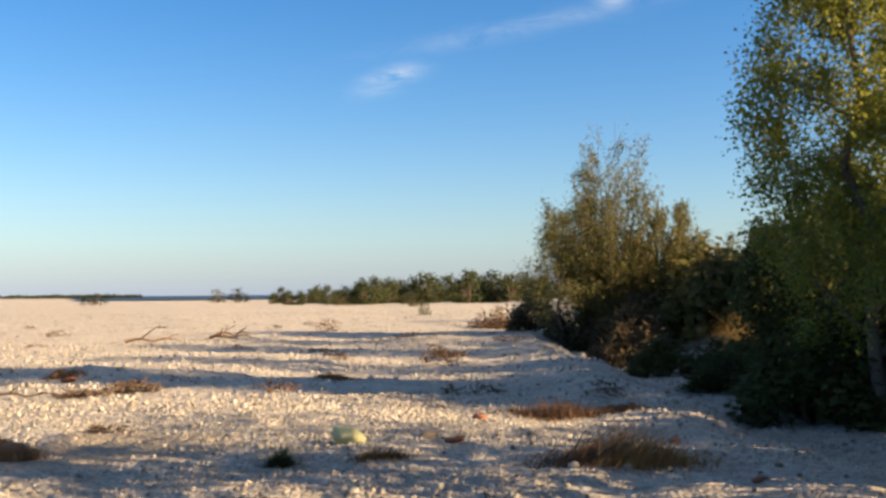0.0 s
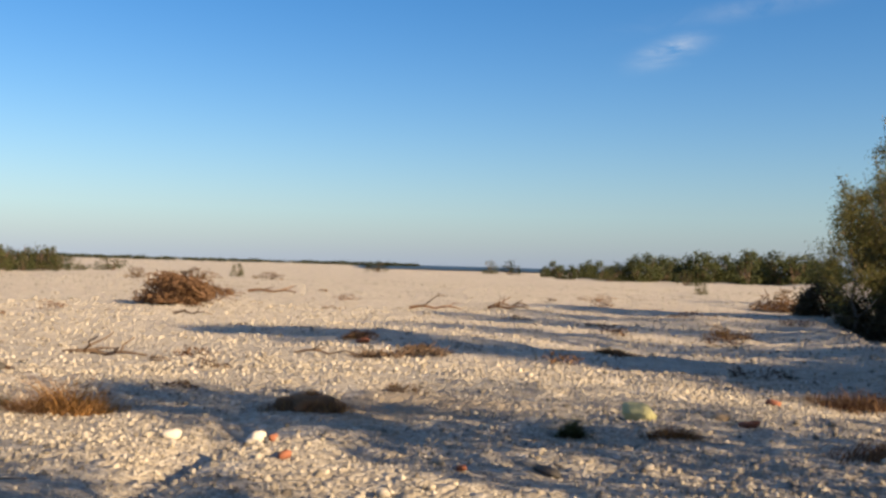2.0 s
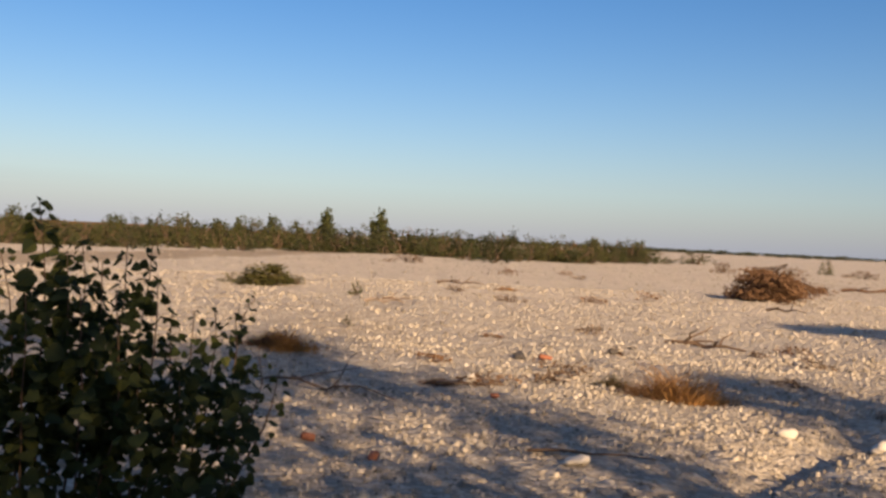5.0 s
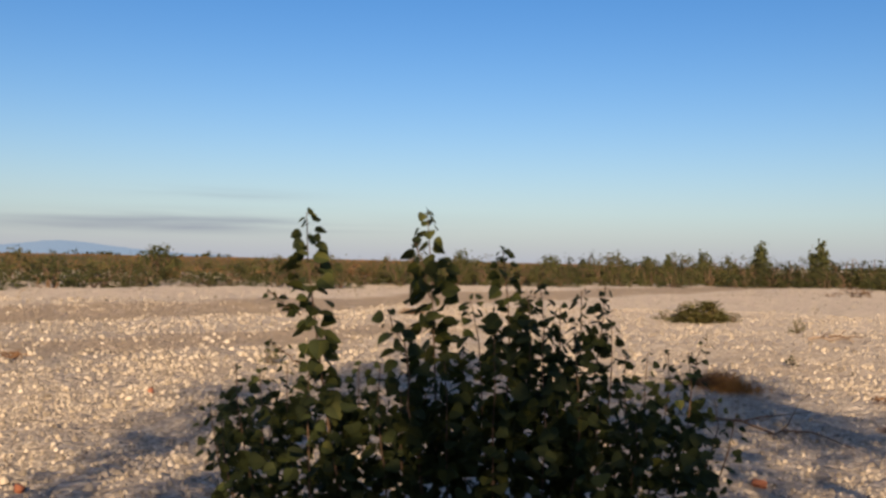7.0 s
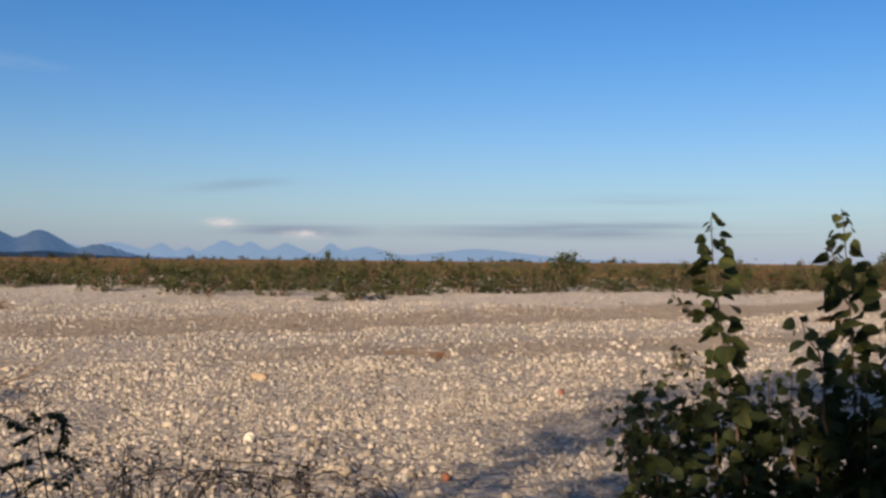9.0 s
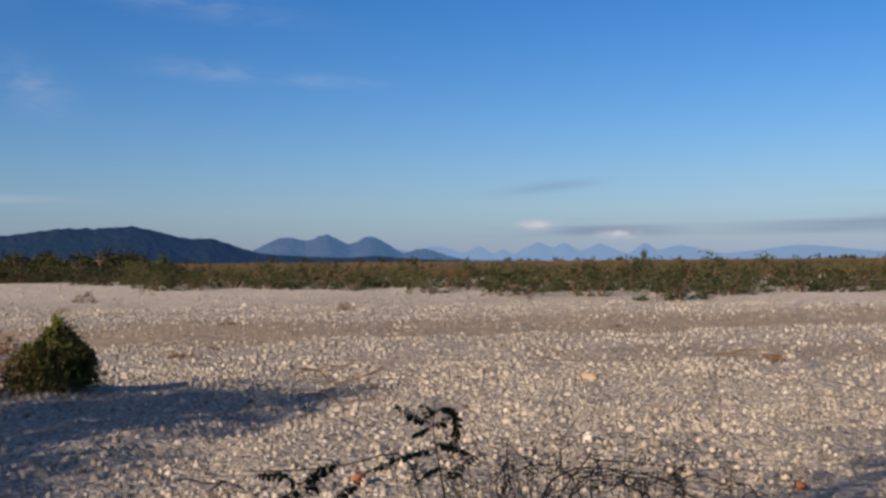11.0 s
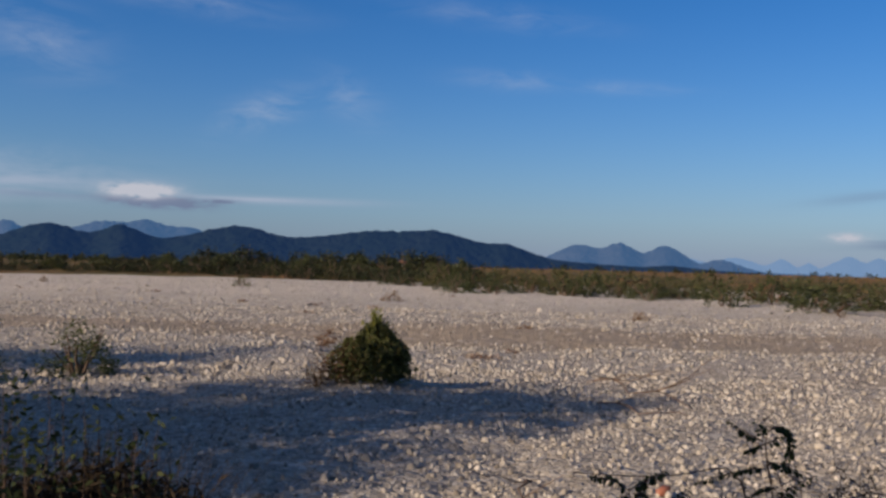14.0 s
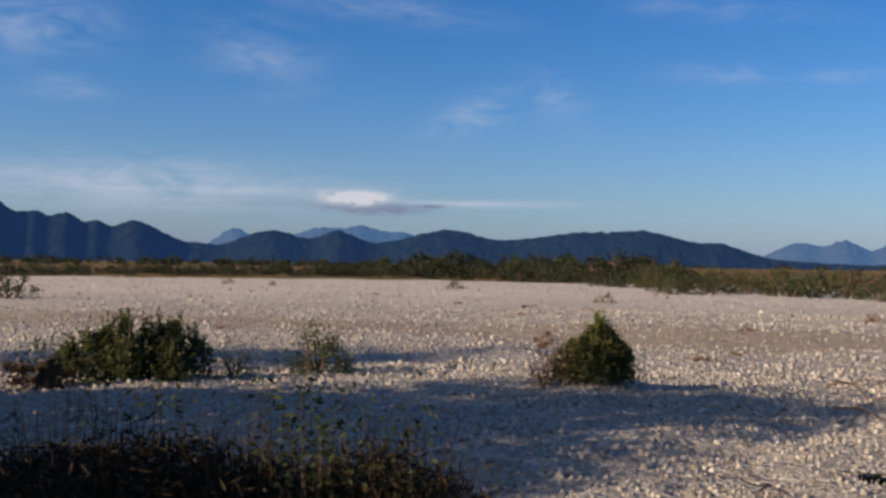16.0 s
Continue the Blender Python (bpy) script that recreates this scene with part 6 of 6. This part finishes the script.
def shard(x, y, w, h, seed, label):
    """A worn piece of brick: a chipped block with rounded corners."""
    rng = np.random.default_rng(seed)
    bm = bmesh.new()
    bmesh.ops.create_cube(bm, size=1.0)
    bmesh.ops.bevel(bm, geom=list(bm.edges), offset=0.12, segments=2, affect="EDGES")
    for v in bm.verts:
        v.co *= 1 + 0.25 * noise.noise(v.co * 1.5 + Vector((seed, 0, 0)))
    ob = new("brick_shard", bm_mesh(bm, "brick_shard", M_BRICK))
    ob.matrix_basis = Matrix.LocRotScale((x, y, gz1(x, y) + h * 0.4), Euler((rng.uniform(-0.3, 0.3), rng.uniform(-0.3, 0.3), rng.uniform(0, 6.3))), (w * 0.8, w * 0.5, h * 0.8))
    return tagged(ob, label, "brick shard", group="brick shards")


loose_stone(-0.53, 10.75, 0.40, 0.22, M_YELLOW, 703, "pale yellow uneven boulder on the gravel", "boulder", (1.0, 0.7, 0.9))
loose_stone(0.30, 11.25, 0.2, 0.09, M_TAN, 701, "tan flat stone on the gravel")
loose_stone(-8.3, 8.1, 0.19, 0.17, M_WHITE, 702, "white limestone cobble by a branch")
loose_stone(-3.4, 7.85, 0.17, 0.11, M_WHITE, 703, "white limestone cobble on the gravel")
loose_stone(-4.45, 8.3, 0.17, 0.10, M_WHITE, 704, "white limestone cobble on the gravel")
loose_stone(-1.0, 8.05, 0.30, 0.07, M_BLACK, 705, "black flat stone on the shaded gravel", squash=(1, 0.5, 1))
loose_stone(-9.6, 10.3, 0.34, 0.11, M_BLACK, 706, "dark stone beside a red shard", squash=(1, 0.5, 1))
loose_stone(-9.1, 11.75, 0.2, 0.12, M_BLACK, 707, "small dark stone on the gravel")
loose_stone(-13.1, -3.6, 0.26, 0.12, M_TAN, 708, "tan boulder on the gravel")
loose_stone(-8.55, -2.45, 0.13, 0.10, M_WHITE, 709, "pale cobble on the gravel")
loose_stone(-4.6, 5.6, 0.26, 0.08, M_WHITE, 710, "flat pale stone on the shaded gravel")
for i, (x, y, w, h) in enumerate([(0.94, 13.35, 0.20, 0.08), (0.58, 11.05, 0.26, 0.08), (-6.6, 19.2, 0.34, 0.12), (-3.25, 7.85, 0.09, 0.07), (-2.9, 7.3, 0.12, 0.07), (-9.3, 10.5, 0.22, 0.09), (-7.3, 7.5, 0.12, 0.06), (-6.2, 4.4, 0.12, 0.07), (-5.4, 4.4, 0.13, 0.06),
                                  (-11.9, 0.35, 0.12, 0.06), (-7.1, -0.6, 0.1, 0.06), (-6.4, -3.6, 0.13, 0.07), (-1.6, 7.6, 0.13, 0.05), (2.9, 10.9, 0.14, 0.06), (3.0, 8.4, 0.12, 0.05)]):
    shard(x, y, w, h, 720 + i, "worn orange-red brick shard on the gravel")

# ---- old stump and the far farmhouse ----


def make_stump():
    rng = np.random.default_rng(750)
    e = thing("tree_stump", -3.40, -12.9, "short brown tree stump beside the dense bush", "stump", size=1.05)
    path = np.array([[0, 0, -0.05], [0.01, 0, 0.12], [0.0, 0.01, 0.26], [0.02, 0.0, 0.34]])
    child("trunk", mesh_np("trunk", *tube(path, [0.18, 0.14, 0.13, 0.135], 12), M_LITTER, True), e)
    v, f = tube(np.array([[0.02, 0, 0.33], [0.02, 0, 0.343]]), [0.133, 0.02], 12)
    child("cut_face", mesh_np("cut_face", v, f, M_DRIFT), e, "pale sawn top")


make_stump()


def make_house():
    x, y = at(132.0, 430)
    e = thing("farmhouse", x, y, "small pale farmhouse far behind the trees", "house", z=0.2, turn=132 + 80, size=0.8)
    bm = bmesh.new()
    bmesh.ops.create_cube(bm, size=1.0)
    bmesh.ops.scale(bm, vec=(9, 6, 3.4), verts=bm.verts)
    bmesh.ops.translate(bm, vec=(0, 0, 1.7), verts=bm.verts)
    child("wall", bm_mesh(bm, "wall", M_WALL, False), e)
    v = np.array([(-4.9, -3.4, 3.3), (4.9, -3.4, 3.3), (4.9, 3.4, 3.3), (-4.9, 3.4, 3.3), (-4.9, 0, 5.0), (4.9, 0, 5.0)])
    me = bpy.data.meshes.new("roof")
    me.from_pydata(v.tolist(), [], [(0, 1, 5, 4), (2, 3, 4, 5), (0, 4, 3), (1, 2, 5), (0, 3, 2, 1)])
    me.materials.append(M_ROOF)
    child("roof", me, e)


make_house()

# ---- gravel stones ----


def stone_field(name, count, r0, r1, lo, hi, blocky, seed, label, power=1.7):
    """Single angular stones strewn over the flats between two distances, fewer where sand lies."""
    rng = np.random.default_rng(seed)
    d = np.sqrt(rng.uniform(r0 ** 2, r1 ** 2, count * 2))
    yaw = rng.uniform(-27, 170, count * 2)
    x, y = -np.sin(np.radians(yaw)) * d, np.cos(np.radians(yaw)) * d
    dens = 1 - 0.93 * np.exp(-((0.784 * x + 0.62 * y + 25) / 2.6) ** 2)
    dens = dens * (1 - 0.75 * np.exp(-((0.88 * x + 0.47 * y + 16.6) / 1.3) ** 2) * np.exp(-((y - 1.5) / 6.5) ** 4))
    dens = dens * (1 - 0.9 * np.exp(-((x + 2.9) / 1.0) ** 2 - ((y - 10.7) / 1.2) ** 2))
    dens = dens * np.clip(0.72 + 0.4 * waves(x, y, 4.5, 61) + 0.25 * waves(x, y, 1.3, 62), 0.12, 1)
    keep = rng.random(count * 2) < dens
    x, y = x[keep][:count], y[keep][:count]
    n = len(x)
    s = lo * (hi / lo) ** (rng.random(n) ** power) * (1 + 0.18 * waves(x, y, 2.7, 63))
    s = s * np.where(y > 0.35 * np.abs(x), 0.85, 1.0)
    if blocky:
        c = np.array([(1, 0), (0, 1), (-1, 0), (0, -1)], float)
        tv = np.concatenate([np.c_[c, np.full(4, -0.5)], np.c_[c * 0.62, np.full(4, 0.75)]])
        tf = np.array([(4, 5, 6, 7), (0, 1, 5, 4), (1, 2, 6, 5), (2, 3, 7, 6), (3, 0, 4, 7)])
    else:
        tv = np.array([(1, 0, -0.4), (0, 1, -0.4), (-1, 0, -0.4), (0, -1, -0.4), (0.1, 0, 0.85)], float)
        tf = np.array([(0, 1, 4), (1, 2, 4), (2, 3, 4), (3, 0, 4)])
    k = len(tv)
    v = tv[None] * rng.uniform(0.62, 1.3, (n, k, 1)) + rng.normal(0, 0.10, (n, k, 3))
    v = v * (s[:, None] * np.stack([np.ones(n), rng.uniform(0.55, 0.95, n), rng.uniform(0.5, 0.95, n)], 1))[:, None, :]
    a = rng.uniform(0, 2 * np.pi, n)
    t = rng.normal(0, 0.3, n)
    ca, sa, ct, st = np.cos(a)[:, None], np.sin(a)[:, None], np.cos(t)[:, None], np.sin(t)[:, None]
    X, Y, Z = v[..., 0], v[..., 1], v[..., 2]
    X, Z = X * ct - Z * st, X * st + Z * ct
    v = np.stack([X * ca - Y * sa + x[:, None], X * sa + Y * ca + y[:, None], Z + (gz(x, y) + s * 0.22)[:, None]], -1).reshape(-1, 3)
    f = (tf[None] + (np.arange(n) * k)[:, None, None]).reshape(-1, tf.shape[1])
    ob = new(name, mesh_np(name, v, f, M_STONE))
    ob.parent = ground
    tagged(ob, label, kind="stuff")
    return ob


stone_field("pebbles", 32000, 5.2, 16.0, 0.018, 0.046, True, 801, "pale and grey angular river pebbles")
stone_field("pebbles", 38000, 5.2, 13.0, 0.012, 0.026, False, 804, "small pale and grey river pebbles")
stone_field("pebbles", 36000, 14.0, 38.0, 0.028, 0.066, True, 802, "pale and grey angular river stones")
stone_field("pebbles", 18000, 36.0, 95.0, 0.05, 0.125, False, 803, "pale and grey river stones far off")

# larger cobbles, one by one
COBBLES = [bm_mesh(lump(1, np.random.default_rng(820 + i), (1, 0.78, 0.6), 0.16), "cobble", M_COBBLE) for i in range(6)]
rng = np.random.default_rng(830)
made = 0
while made < 280:
    yaw, d = rng.uniform(-24, 168), 6.0 + 11.0 * rng.random() ** 0.8
    x, y = at(yaw, d)
    if math.hypot(x + 4.15, y - 1.25) < 0.9:
        continue
    s = 0.036 * (2.2 ** (rng.random() ** 2.0))
    ob = new("cobble", COBBLES[made % 6])
    ob.parent = ground
    ob.matrix_basis = Matrix.LocRotScale((x, y, gz1(x, y) + s * 0.3), Euler((rng.uniform(-0.3, 0.3), rng.uniform(-0.3, 0.3), rng.uniform(0, 6.3))), (s, s, s))
    made += 1
